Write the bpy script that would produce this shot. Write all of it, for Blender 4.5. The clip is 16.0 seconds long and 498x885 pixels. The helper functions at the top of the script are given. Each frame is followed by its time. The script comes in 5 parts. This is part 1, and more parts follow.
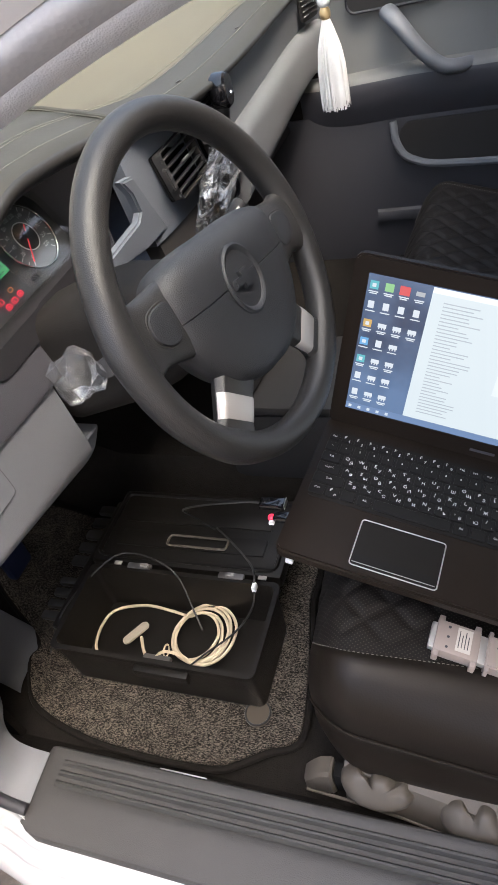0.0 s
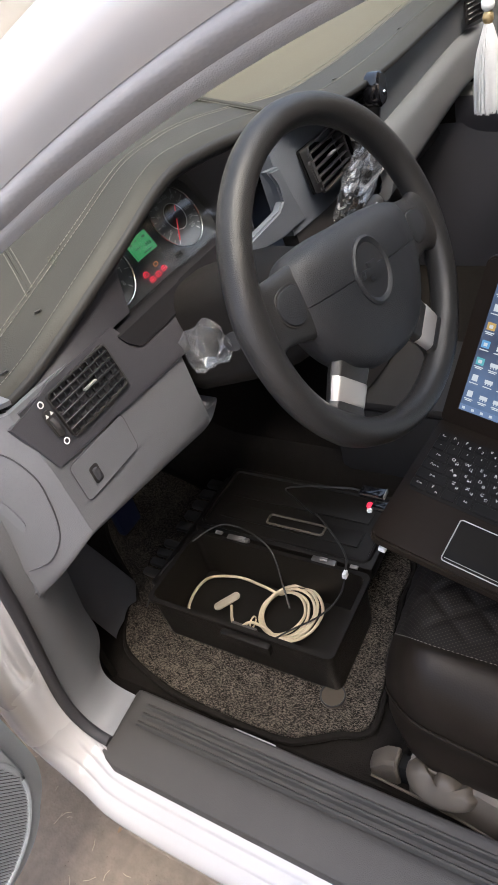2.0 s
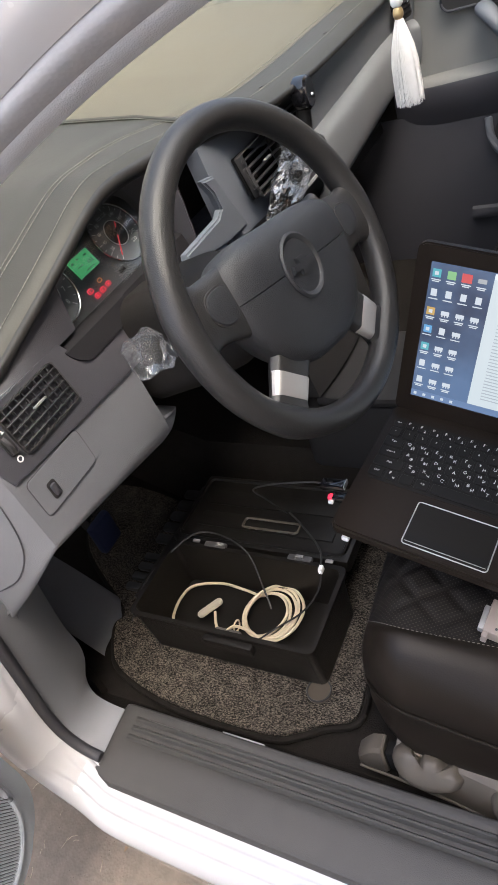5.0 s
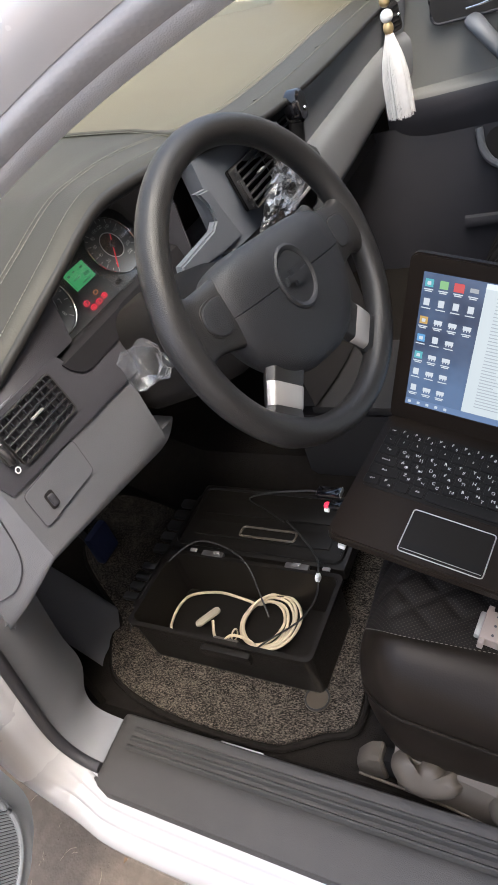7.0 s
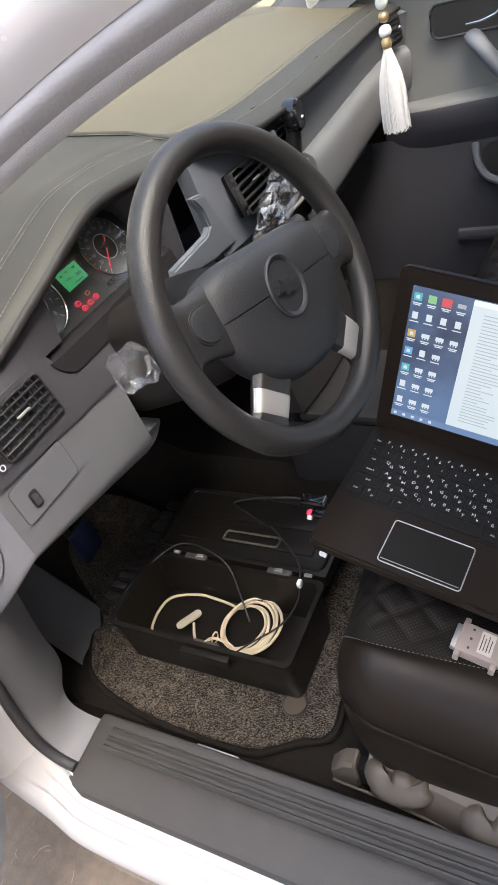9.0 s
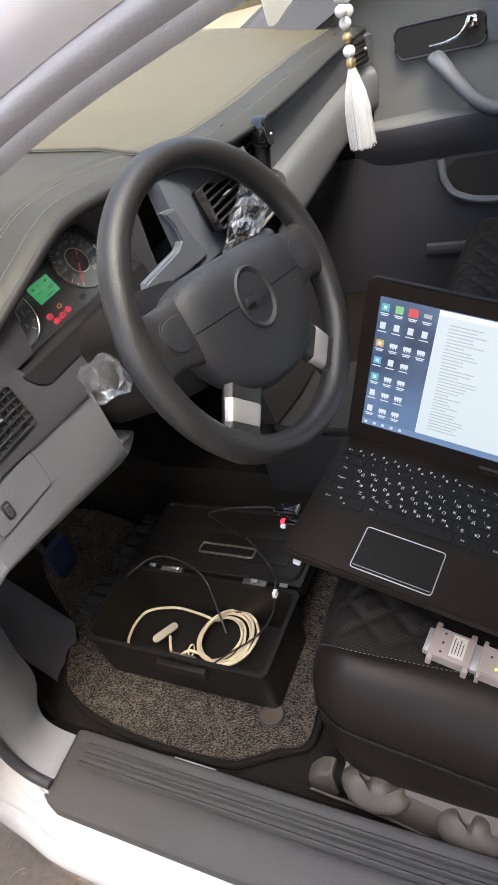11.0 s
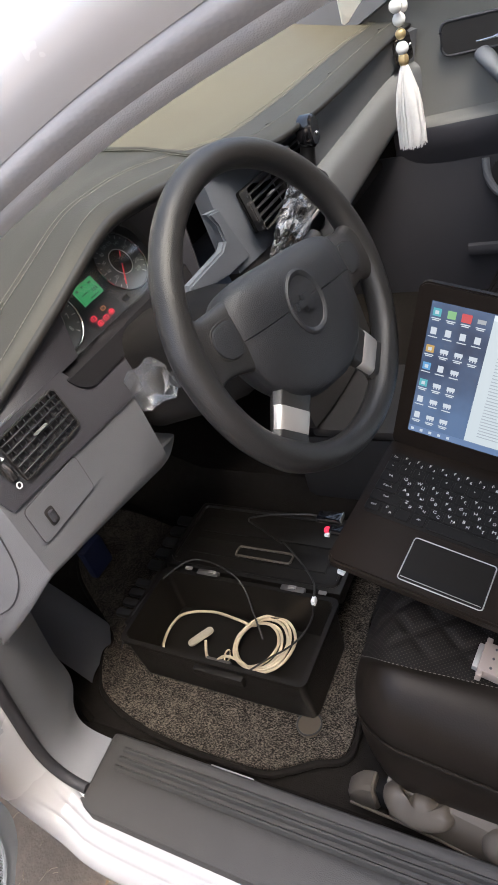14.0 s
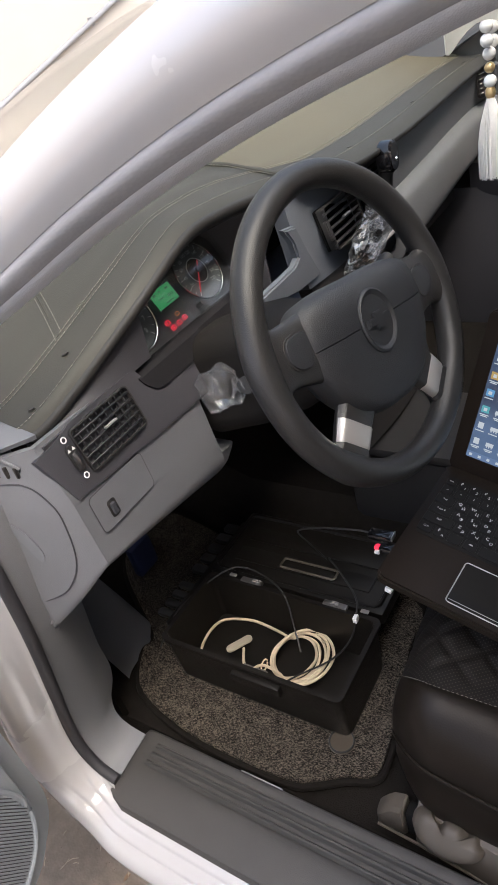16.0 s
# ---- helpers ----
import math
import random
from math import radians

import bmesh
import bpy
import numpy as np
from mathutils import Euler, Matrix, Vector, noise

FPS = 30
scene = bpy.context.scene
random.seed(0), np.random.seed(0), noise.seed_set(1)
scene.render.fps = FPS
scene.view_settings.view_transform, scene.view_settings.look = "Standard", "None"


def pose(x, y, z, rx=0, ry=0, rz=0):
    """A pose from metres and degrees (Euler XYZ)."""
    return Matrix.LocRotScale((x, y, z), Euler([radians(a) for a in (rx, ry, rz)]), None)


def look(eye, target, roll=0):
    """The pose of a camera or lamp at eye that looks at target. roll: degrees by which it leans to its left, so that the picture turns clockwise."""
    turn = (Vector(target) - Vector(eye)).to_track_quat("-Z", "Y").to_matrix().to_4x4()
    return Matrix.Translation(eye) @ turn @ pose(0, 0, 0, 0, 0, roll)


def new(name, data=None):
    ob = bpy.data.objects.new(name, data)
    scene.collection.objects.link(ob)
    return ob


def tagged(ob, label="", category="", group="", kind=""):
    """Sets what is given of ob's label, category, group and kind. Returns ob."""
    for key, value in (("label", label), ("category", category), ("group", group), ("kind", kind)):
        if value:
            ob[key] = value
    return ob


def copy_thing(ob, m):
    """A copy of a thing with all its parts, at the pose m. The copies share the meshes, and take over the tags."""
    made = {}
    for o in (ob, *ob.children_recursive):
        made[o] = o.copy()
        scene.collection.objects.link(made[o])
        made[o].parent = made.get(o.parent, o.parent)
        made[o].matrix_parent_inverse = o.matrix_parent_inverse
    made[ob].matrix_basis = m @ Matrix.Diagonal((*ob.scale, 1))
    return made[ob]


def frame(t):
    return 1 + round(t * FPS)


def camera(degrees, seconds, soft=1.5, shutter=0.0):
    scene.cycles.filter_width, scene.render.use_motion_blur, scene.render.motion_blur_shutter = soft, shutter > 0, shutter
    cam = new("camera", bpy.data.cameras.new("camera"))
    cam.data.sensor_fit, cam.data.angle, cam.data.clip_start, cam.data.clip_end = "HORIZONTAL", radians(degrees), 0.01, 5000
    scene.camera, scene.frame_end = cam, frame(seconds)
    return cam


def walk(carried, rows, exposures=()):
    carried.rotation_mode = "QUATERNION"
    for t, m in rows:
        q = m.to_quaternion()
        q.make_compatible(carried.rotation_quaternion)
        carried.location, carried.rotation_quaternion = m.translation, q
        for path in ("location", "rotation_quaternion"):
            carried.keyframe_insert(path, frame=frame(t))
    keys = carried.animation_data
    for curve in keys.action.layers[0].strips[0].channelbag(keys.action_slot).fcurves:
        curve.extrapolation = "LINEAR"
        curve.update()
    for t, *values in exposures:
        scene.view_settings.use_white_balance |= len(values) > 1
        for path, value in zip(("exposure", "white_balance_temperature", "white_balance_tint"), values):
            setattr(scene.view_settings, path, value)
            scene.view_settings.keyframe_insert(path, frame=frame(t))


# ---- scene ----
cam = camera(40.7, 16.0)
PATH = [
    (0, (-0.17, 0.395, 1.315), (1.175, 1.097, 0.011), -16.9),
    (0.5, (-0.178, 0.389, 1.315), (1.13, 1.187, 0.029), -18.8),
    (1, (-0.191, 0.393, 1.32), (1.073, 1.295, 0.06), -18.6),
    (1.5, (-0.205, 0.39, 1.328), (1.014, 1.38, 0.089), -16.6),
    (2, (-0.21, 0.375, 1.324), (1.009, 1.371, 0.09), -17.0),
    (2.5, (-0.207, 0.356, 1.318), (1.024, 1.343, 0.089), -18.3),
    (3, (-0.207, 0.344, 1.317), (1.036, 1.328, 0.098), -19.9),
    (3.5, (-0.206, 0.339, 1.316), (1.041, 1.333, 0.11), -20.1),
    (4, (-0.204, 0.336, 1.31), (1.039, 1.334, 0.103), -20.3),
    (4.5, (-0.205, 0.325, 1.306), (1.038, 1.321, 0.096), -21.6),
    (7, (-0.209, 0.318, 1.311), (1.061, 1.302, 0.121), -21.9),
    (7.5, (-0.21, 0.321, 1.309), (1.064, 1.302, 0.12), -22.6),
    (8, (-0.211, 0.324, 1.313), (1.068, 1.287, 0.116), -22.1),
    (8.5, (-0.216, 0.328, 1.321), (1.074, 1.274, 0.121), -19.9),
    (8.7, (-0.206, 0.313, 1.318), (1.077, 1.271, 0.12), -19.3),
    (10.8, (-0.216, 0.304, 1.316), (1.112, 1.234, 0.144), -18.3),
    (11, (-0.215, 0.3, 1.314), (1.127, 1.204, 0.138), -18.4),
    (11.5, (-0.215, 0.298, 1.316), (1.153, 1.157, 0.137), -18.4),
    (12, (-0.218, 0.3, 1.315), (1.154, 1.155, 0.136), -17.9),
    (12.5, (-0.221, 0.306, 1.313), (1.139, 1.18, 0.136), -17.0),
    (13, (-0.217, 0.306, 1.312), (1.1, 1.255, 0.144), -17.5),
    (13.5, (-0.206, 0.312, 1.314), (1.098, 1.282, 0.148), -18.4),
    (14, (-0.206, 0.332, 1.321), (1.1, 1.298, 0.156), -19.1),
    (14.5, (-0.221, 0.351, 1.33), (1.083, 1.317, 0.16), -18.0),
    (15, (-0.227, 0.341, 1.327), (1.076, 1.319, 0.167), -14.4),
    (15.5, (-0.231, 0.329, 1.326), (1.067, 1.341, 0.19), -14.8),
    (16, (-0.236, 0.339, 1.328), (1.045, 1.42, 0.238), -16.3),
]
walk(cam, [(t, look(eye, target, roll)) for t, eye, target, roll in PATH], [(0, 2.66, 6150, 12), (1.5, 2.31, 6100, 12), (3.0, 2.41, 6100, 12), (7.5, 2.50, 6100, 12), (11.0, 2.63, 6100, 12), (12.5, 2.52, 6100, 12), (14.5, 2.32, 6100, 12), (16, 2.07, 6100, 12)])

# ---- world and light ----
world = bpy.data.worlds.new("world")
scene.world = world
world.use_nodes = True
wn = world.node_tree
sky = wn.nodes.new("ShaderNodeTexSky")
sky.sky_type, sky.sun_disc, sky.sun_elevation, sky.sun_rotation = "NISHITA", False, radians(58), radians(200)
sky.dust_density, sky.air_density, sky.ozone_density = 9.0, 1.0, 0.3
wn.nodes["Background"].inputs["Strength"].default_value = 0.15
wn.links.new(sky.outputs[0], wn.nodes["Background"].inputs["Color"])
sun = new("sun", bpy.data.lights.new("sun", "SUN"))
sun.data.energy, sun.data.angle, sun.data.color = 0.44, radians(40), (1, 0.95, 0.86)
sun.matrix_world = look((-1.5, -2.0, 4.2), (0, 0, 0))


# ---- materials ----
def mat(name, base, rough=0.5, metal=0.0, grain=0.0, scale=400.0, vary=0.12, vscale=14.0, coat=0.0, emit=None, power=0.0, spec=0.5):
    m = bpy.data.materials.new(name)
    m.use_nodes = True
    nt = m.node_tree
    b = nt.nodes["Principled BSDF"]
    b.inputs["Base Color"].default_value = (*base, 1)
    b.inputs["Roughness"].default_value, b.inputs["Metallic"].default_value = rough, metal
    b.inputs["Coat Weight"].default_value = coat
    b.inputs["Specular IOR Level"].default_value = spec
    if emit:
        b.inputs["Emission Color"].default_value, b.inputs["Emission Strength"].default_value = (*emit, 1), power
    tc = nt.nodes.new("ShaderNodeTexCoord")
    if vary:
        n = nt.nodes.new("ShaderNodeTexNoise")
        n.inputs["Scale"].default_value, n.inputs["Detail"].default_value = vscale, 6
        nt.links.new(tc.outputs["Object"], n.inputs["Vector"])
        mix = nt.nodes.new("ShaderNodeMix")
        mix.data_type = "RGBA"
        mix.inputs["A"].default_value = (*[c * (1 - vary) for c in base], 1)
        mix.inputs["B"].default_value = (*[min(1, c * (1 + vary)) for c in base], 1)
        nt.links.new(n.outputs["Fac"], mix.inputs["Factor"])
        nt.links.new(mix.outputs["Result"], b.inputs["Base Color"])
        mr = nt.nodes.new("ShaderNodeMapRange")
        mr.inputs["To Min"].default_value, mr.inputs["To Max"].default_value = max(0.02, rough - 0.08), min(1, rough + 0.08)
        nt.links.new(n.outputs["Fac"], mr.inputs["Value"])
        nt.links.new(mr.outputs["Result"], b.inputs["Roughness"])
    if grain:
        v = nt.nodes.new("ShaderNodeTexVoronoi")
        v.inputs["Scale"].default_value = scale
        nt.links.new(tc.outputs["Object"], v.inputs["Vector"])
        bp = nt.nodes.new("ShaderNodeBump")
        bp.inputs["Strength"].default_value, bp.inputs["Distance"].default_value = grain, 0.0006
        nt.links.new(v.outputs["Distance"], bp.inputs["Height"])
        nt.links.new(bp.outputs["Normal"], b.inputs["Normal"])
    return m


def nodes_of(m):
    return m.node_tree, m.node_tree.nodes["Principled BSDF"]


DARK = mat("dark_plastic", (0.042, 0.042, 0.048), 0.55, grain=0.35, scale=900)
DARKER = mat("black_plastic", (0.022, 0.021, 0.020), 0.5, grain=0.2, scale=700)
SHROUD = mat("shroud_plastic", (0.013, 0.012, 0.011), 0.75, grain=0.4, scale=800, spec=0.15)
SLATE = mat("slate_plastic", (0.138, 0.148, 0.160), 0.5, grain=0.3, scale=900)
GREY = mat("grey_plastic", (0.128, 0.134, 0.143), 0.55, grain=0.4, scale=900, vary=0.06)
WARMGREY = mat("warm_grey_plastic", (0.070, 0.060, 0.047), 0.6, grain=0.2, scale=900, vary=0.08)
SILL = mat("sill_plastic", (0.037, 0.0362, 0.034), 0.55, grain=0.45, scale=1000, vary=0.22, vscale=30)
WHEEL = mat("wheel_rubber", (0.021, 0.0208, 0.0205), 0.36, grain=0.4, scale=1000)
HUB = mat("hub_plastic", (0.020, 0.0215, 0.024), 0.48, grain=0.5, scale=1100)
SILVER = mat("satin_silver", (0.52, 0.51, 0.49), 0.42, 0.7, vary=0.05)
CHROME = mat("chrome", (0.8, 0.8, 0.8), 0.12, 1.0, vary=0.0)
GLOSS = mat("gloss_black", (0.006, 0.006, 0.007), 0.12, coat=0.6, vary=0.0)
LEATHER = mat("black_leather", (0.0115, 0.0088, 0.0065), 0.46, grain=0.12, scale=420, spec=0.2)
# One leatherette in two copies: hood and border carry roof shade in their colour.
DASHSHADED = mat("dash_leatherette_shaded", (0.034, 0.0335, 0.027), 0.55, grain=0.3, scale=520, vary=0.12, vscale=5, spec=0.3)
DASHLIT = mat("dash_leatherette_lit", (0.080, 0.073, 0.047), 0.55, grain=0.3, scale=520, vary=0.25, vscale=5, spec=0.3)
LIPM = mat("dash_lip", (0.022, 0.022, 0.021), 0.55, grain=0.4, scale=600, spec=0.3)
THREAD = mat("pale_thread", (0.20, 0.195, 0.165), 0.8, vary=0.1)
PAINT = mat("white_paint", (0.40, 0.405, 0.41), 0.25, coat=1.0, vary=0.02, vscale=3)
# Pillar seal's rubber, lightened to make up for its shaded underside.
RUBBERLIFT = mat("seal_rubber_lifted", (0.30, 0.31, 0.325), 0.65, grain=0.2, scale=300)
SEALD = mat("dark_seal_rubber", (0.028, 0.028, 0.032), 0.6, grain=0.2, scale=300)
PALETRIM = mat("pale_trim", (0.42, 0.44, 0.47), 0.6, grain=0.3, scale=900, vary=0.06)
CARPET = mat("black_carpet", (0.0120, 0.0105, 0.0090), 0.95, grain=1.0, scale=500, vary=0.4, vscale=60, spec=0.1)
BOXP = mat("toolbox_plastic", (0.0085, 0.0073, 0.0058), 0.4, grain=0.3, scale=900, spec=0.3)
CREAM = mat("cream_cable", (0.62, 0.52, 0.36), 0.5, vary=0.06, vscale=40)
LAP = mat("laptop_plastic", (0.0145, 0.0108, 0.0082), 0.34, grain=0.15, scale=2500, spec=0.12)
KEYM = mat("key_plastic", (0.007, 0.0063, 0.0056), 0.5, vary=0.05, spec=0.2)
WHITEP = mat("white_print", (0.75, 0.75, 0.73), 0.6, vary=0.0)
BEIGE = mat("adapter_grey", (0.27, 0.225, 0.195), 0.5, grain=0.15, scale=1500, vary=0.05)
PAPER = mat("paper_label", (0.50, 0.46, 0.40), 0.7, vary=0.05)
BLUE = mat("blue_plastic", (0.008, 0.014, 0.05), 0.6)
TASSEL = mat("white_silk", (0.74, 0.74, 0.72), 0.9, vary=0.1, vscale=120, spec=0.1)
BEAD = mat("white_bead", (0.78, 0.79, 0.78), 0.25, vary=0.04)
GOLD = mat("gold_bead", (0.55, 0.42, 0.22), 0.3, 0.6)
PALEGREY = mat("door_grey", (0.20, 0.22, 0.24), 0.55, grain=0.3, scale=800, vary=0.06)
CONC = mat("ground_concrete", (0.205, 0.172, 0.135), 0.95, grain=1.0, scale=180, vary=0.35, vscale=46)
RED = mat("red_lamp", (0.3, 0.01, 0.02), 0.4, emit=(1, 0.03, 0.07), power=0.30, vary=0)
REDDIM = mat("red_needle", (0.5, 0.02, 0.03), 0.4, emit=(1, 0.10, 0.12), power=0.07, vary=0)
GREEN = mat("green_lcd", (0.02, 0.2, 0.05), 0.3, emit=(0.10, 0.5, 0.19), power=0.10, vary=0)
YELLOW = mat("yellow_lamp", (0.4, 0.4, 0.02), 0.4, emit=(0.8, 0.9, 0.05), power=0.8, vary=0)
DIALG = mat("dial_face", (0.10, 0.108, 0.12), 0.35, vary=0.05)
TICK = mat("dial_print", (0.5, 0.52, 0.54), 0.5, vary=0)
FILM = mat("pale_film", (0.70, 0.75, 0.71), 0.35, vary=0.1)


def film_material(name, haze):
    """Clear crinkled film: mostly see-through, sharp glints, a little haze."""
    m = bpy.data.materials.new(name)
    m.use_nodes = True
    nt, b = nodes_of(m)
    nt.nodes.remove(b)
    tr, gl, df = nt.nodes.new("ShaderNodeBsdfTransparent"), nt.nodes.new("ShaderNodeBsdfGlossy"), nt.nodes.new("ShaderNodeBsdfDiffuse")
    tr.inputs["Color"].default_value, gl.inputs["Roughness"].default_value = (0.93, 0.93, 0.92, 1), 0.15
    df.inputs["Color"].default_value = (0.75, 0.75, 0.72, 1)
    tc, n, bp = nt.nodes.new("ShaderNodeTexCoord"), nt.nodes.new("ShaderNodeTexNoise"), nt.nodes.new("ShaderNodeBump")
    n.inputs["Scale"].default_value, n.inputs["Detail"].default_value = 160, 3
    bp.inputs["Strength"].default_value, bp.inputs["Distance"].default_value = 1.0, 0.0012
    nt.links.new(tc.outputs["Object"], n.inputs["Vector"])
    nt.links.new(n.outputs["Fac"], bp.inputs["Height"])
    nt.links.new(bp.outputs["Normal"], gl.inputs["Normal"])
    fr, k, mix, mix2 = nt.nodes.new("ShaderNodeFresnel"), nt.nodes.new("ShaderNodeMath"), nt.nodes.new("ShaderNodeMixShader"), nt.nodes.new("ShaderNodeMixShader")
    fr.inputs["IOR"].default_value = 1.5
    nt.links.new(bp.outputs["Normal"], fr.inputs["Normal"])
    k.operation, k.inputs[1].default_value, k.inputs[2].default_value, k.use_clamp = "MULTIPLY_ADD", 0.45, 0.01, True
    nt.links.new(fr.outputs[0], k.inputs[0])
    mix.inputs[0].default_value = haze
    nt.links.new(tr.outputs[0], mix.inputs[1])
    nt.links.new(df.outputs[0], mix.inputs[2])
    nt.links.new(k.outputs[0], mix2.inputs[0])
    nt.links.new(mix.outputs[0], mix2.inputs[1])
    nt.links.new(gl.outputs[0], mix2.inputs[2])
    nt.links.new(mix2.outputs[0], nt.nodes["Material Output"].inputs["Surface"])
    return m


BAG = film_material("clear_bag", 0.03)


def glass_material():
    m = bpy.data.materials.new("window_glass")
    m.use_nodes = True
    nt, b = nodes_of(m)
    nt.nodes.remove(b)
    tr, gl, mix = nt.nodes.new("ShaderNodeBsdfTransparent"), nt.nodes.new("ShaderNodeBsdfGlossy"), nt.nodes.new("ShaderNodeMixShader")
    tr.inputs["Color"].default_value, gl.inputs["Roughness"].default_value = (0.88, 0.90, 0.87, 1), 0.06
    lw, pw, ad = nt.nodes.new("ShaderNodeLayerWeight"), nt.nodes.new("ShaderNodeMath"), nt.nodes.new("ShaderNodeMath")
    lw.inputs["Blend"].default_value = 0.5
    pw.operation, pw.inputs[1].default_value = "POWER", 4.0
    ad.operation, ad.inputs[1].default_value, ad.inputs[2].default_value = "MULTIPLY_ADD", 0.92, 0.05
    nt.links.new(lw.outputs["Facing"], pw.inputs[0])
    nt.links.new(pw.outputs[0], ad.inputs[0])
    nt.links.new(ad.outputs[0], mix.inputs[0])
    nt.links.new(tr.outputs[0], mix.inputs[1])
    nt.links.new(gl.outputs[0], mix.inputs[2])
    nt.links.new(mix.outputs[0], nt.nodes["Material Output"].inputs["Surface"])
    return m


GLASS = glass_material()


def carpet_mat():
    """Charcoal loop pile: rows of pale flecks over black, gathered in loose patches."""
    m = mat("mat_pile", (0.05, 0.045, 0.04), 0.95, vary=0, spec=0.1)
    nt, b = nodes_of(m)
    tc, mp = nt.nodes.new("ShaderNodeTexCoord"), nt.nodes.new("ShaderNodeMapping")
    mp.inputs["Scale"].default_value, mp.inputs["Rotation"].default_value = (900, 260, 260), (0, 0, radians(-4))
    fleck, patch, fine = (nt.nodes.new("ShaderNodeTexNoise") for _ in range(3))
    fleck.inputs["Scale"].default_value, fleck.inputs["Detail"].default_value, fleck.inputs["Roughness"].default_value = 1.0, 4, 0.75
    patch.inputs["Scale"].default_value, patch.inputs["Detail"].default_value = 55, 3
    fine.inputs["Scale"].default_value, fine.inputs["Detail"].default_value = 900, 1
    nt.links.new(tc.outputs["Object"], mp.inputs["Vector"])
    nt.links.new(mp.outputs[0], fleck.inputs["Vector"])
    nt.links.new(tc.outputs["Object"], patch.inputs["Vector"])
    nt.links.new(tc.outputs["Object"], fine.inputs["Vector"])
    add, add2 = nt.nodes.new("ShaderNodeMath"), nt.nodes.new("ShaderNodeMath")
    add.operation, add.inputs[1].default_value = "MULTIPLY_ADD", 0.14
    add2.operation, add2.inputs[1].default_value = "MULTIPLY_ADD", 0.30
    nt.links.new(patch.outputs["Fac"], add.inputs[0])
    nt.links.new(fleck.outputs["Fac"], add.inputs[2])
    nt.links.new(fine.outputs["Fac"], add2.inputs[0])
    nt.links.new(add.outputs[0], add2.inputs[2])
    r = nt.nodes.new("ShaderNodeValToRGB")
    r.color_ramp.elements[0].position, r.color_ramp.elements[1].position = 0.69, 0.82
    r.color_ramp.elements[0].color, r.color_ramp.elements[1].color = (0.010, 0.0085, 0.007, 1), (0.165, 0.143, 0.115, 1)
    bp = nt.nodes.new("ShaderNodeBump")
    bp.inputs["Strength"].default_value, bp.inputs["Distance"].default_value = 0.8, 0.003
    nt.links.new(add2.outputs[0], r.inputs[0])
    nt.links.new(r.outputs[0], b.inputs["Base Color"])
    nt.links.new(add2.outputs[0], bp.inputs["Height"])
    nt.links.new(bp.outputs["Normal"], b.inputs["Normal"])
    return m


PILE = carpet_mat()


def perforated():
    m = mat("perforated_leather", (0.014, 0.013, 0.013), 0.65, vary=0, spec=0.2)
    nt, b = nodes_of(m)
    tc, mp, v = nt.nodes.new("ShaderNodeTexCoord"), nt.nodes.new("ShaderNodeMapping"), nt.nodes.new("ShaderNodeTexVoronoi")
    mp.inputs["Scale"].default_value, mp.inputs["Rotation"].default_value = (240, 240, 0.01), (0, 0, radians(45))
    v.inputs["Scale"].default_value, v.inputs["Randomness"].default_value = 1.0, 0.0
    r = nt.nodes.new("ShaderNodeValToRGB")
    r.color_ramp.elements[0].position, r.color_ramp.elements[1].position = 0.16, 0.22
    r.color_ramp.elements[0].color, r.color_ramp.elements[1].color = (0.040, 0.036, 0.030, 1), (0.010, 0.0085, 0.0075, 1)
    nt.links.new(tc.outputs["Object"], mp.inputs["Vector"])
    nt.links.new(mp.outputs[0], v.inputs["Vector"])
    nt.links.new(v.outputs["Distance"], r.inputs[0])
    nt.links.new(r.outputs[0], b.inputs["Base Color"])
    return m


PERF = perforated()


PDGREY = mat("olive_grey_panel", (0.155, 0.157, 0.146), 0.55, grain=0.3, scale=800, vary=0.08)
PADM = mat("touchpad_black", (0.008, 0.0065, 0.005), 0.5, vary=0.1, spec=0.2)
# Warm dun for the added roof and wall, to bounce warm light.
ROOFM = mat("dun_bounce", (0.60, 0.51, 0.40), 0.85, vary=0.1, vscale=2)


# ---- building helpers ----
def V(*a):
    return Vector(a)


def thing(name, label, category, group="", at=(0, 0, 0), m=None):
    ob = new(name)
    ob.empty_display_size = 0.05
    ob.matrix_world = m if m is not None else Matrix.Translation(at)
    return tagged(ob, label, category, group)


def part(name, bm, material, parent=None, label="", smooth=True):
    """Links bm, in world or in the parent's own axes, as one mesh under parent."""
    me = bpy.data.meshes.new(name)
    bmesh.ops.recalc_face_normals(bm, faces=bm.faces)
    bm.to_mesh(me)
    bm.free()
    if smooth:
        me.shade_smooth()
        me.set_sharp_from_angle(angle=radians(38))
    me.materials.append(material)
    ob = new(name, me)
    if parent is not None:
        ob.parent = parent
    if label:
        ob["label"] = label
    return ob


def structure(name, bm, material, label, category):
    return tagged(part(name, bm, material), label, category, kind="structure")


def box(c, s, bevel=0.0, m=None, seg=2, bm=None):
    bm = bm or bmesh.new()
    mm = (m or Matrix()) @ Matrix.Translation(c) @ Matrix.Diagonal((*s, 1))
    r = bmesh.ops.create_cube(bm, size=1, matrix=mm)
    if bevel:
        es = list({e for v in r["verts"] for e in v.link_edges})
        bmesh.ops.bevel(bm, geom=es, offset=bevel, segments=seg, affect="EDGES", profile=0.6)
    return bm


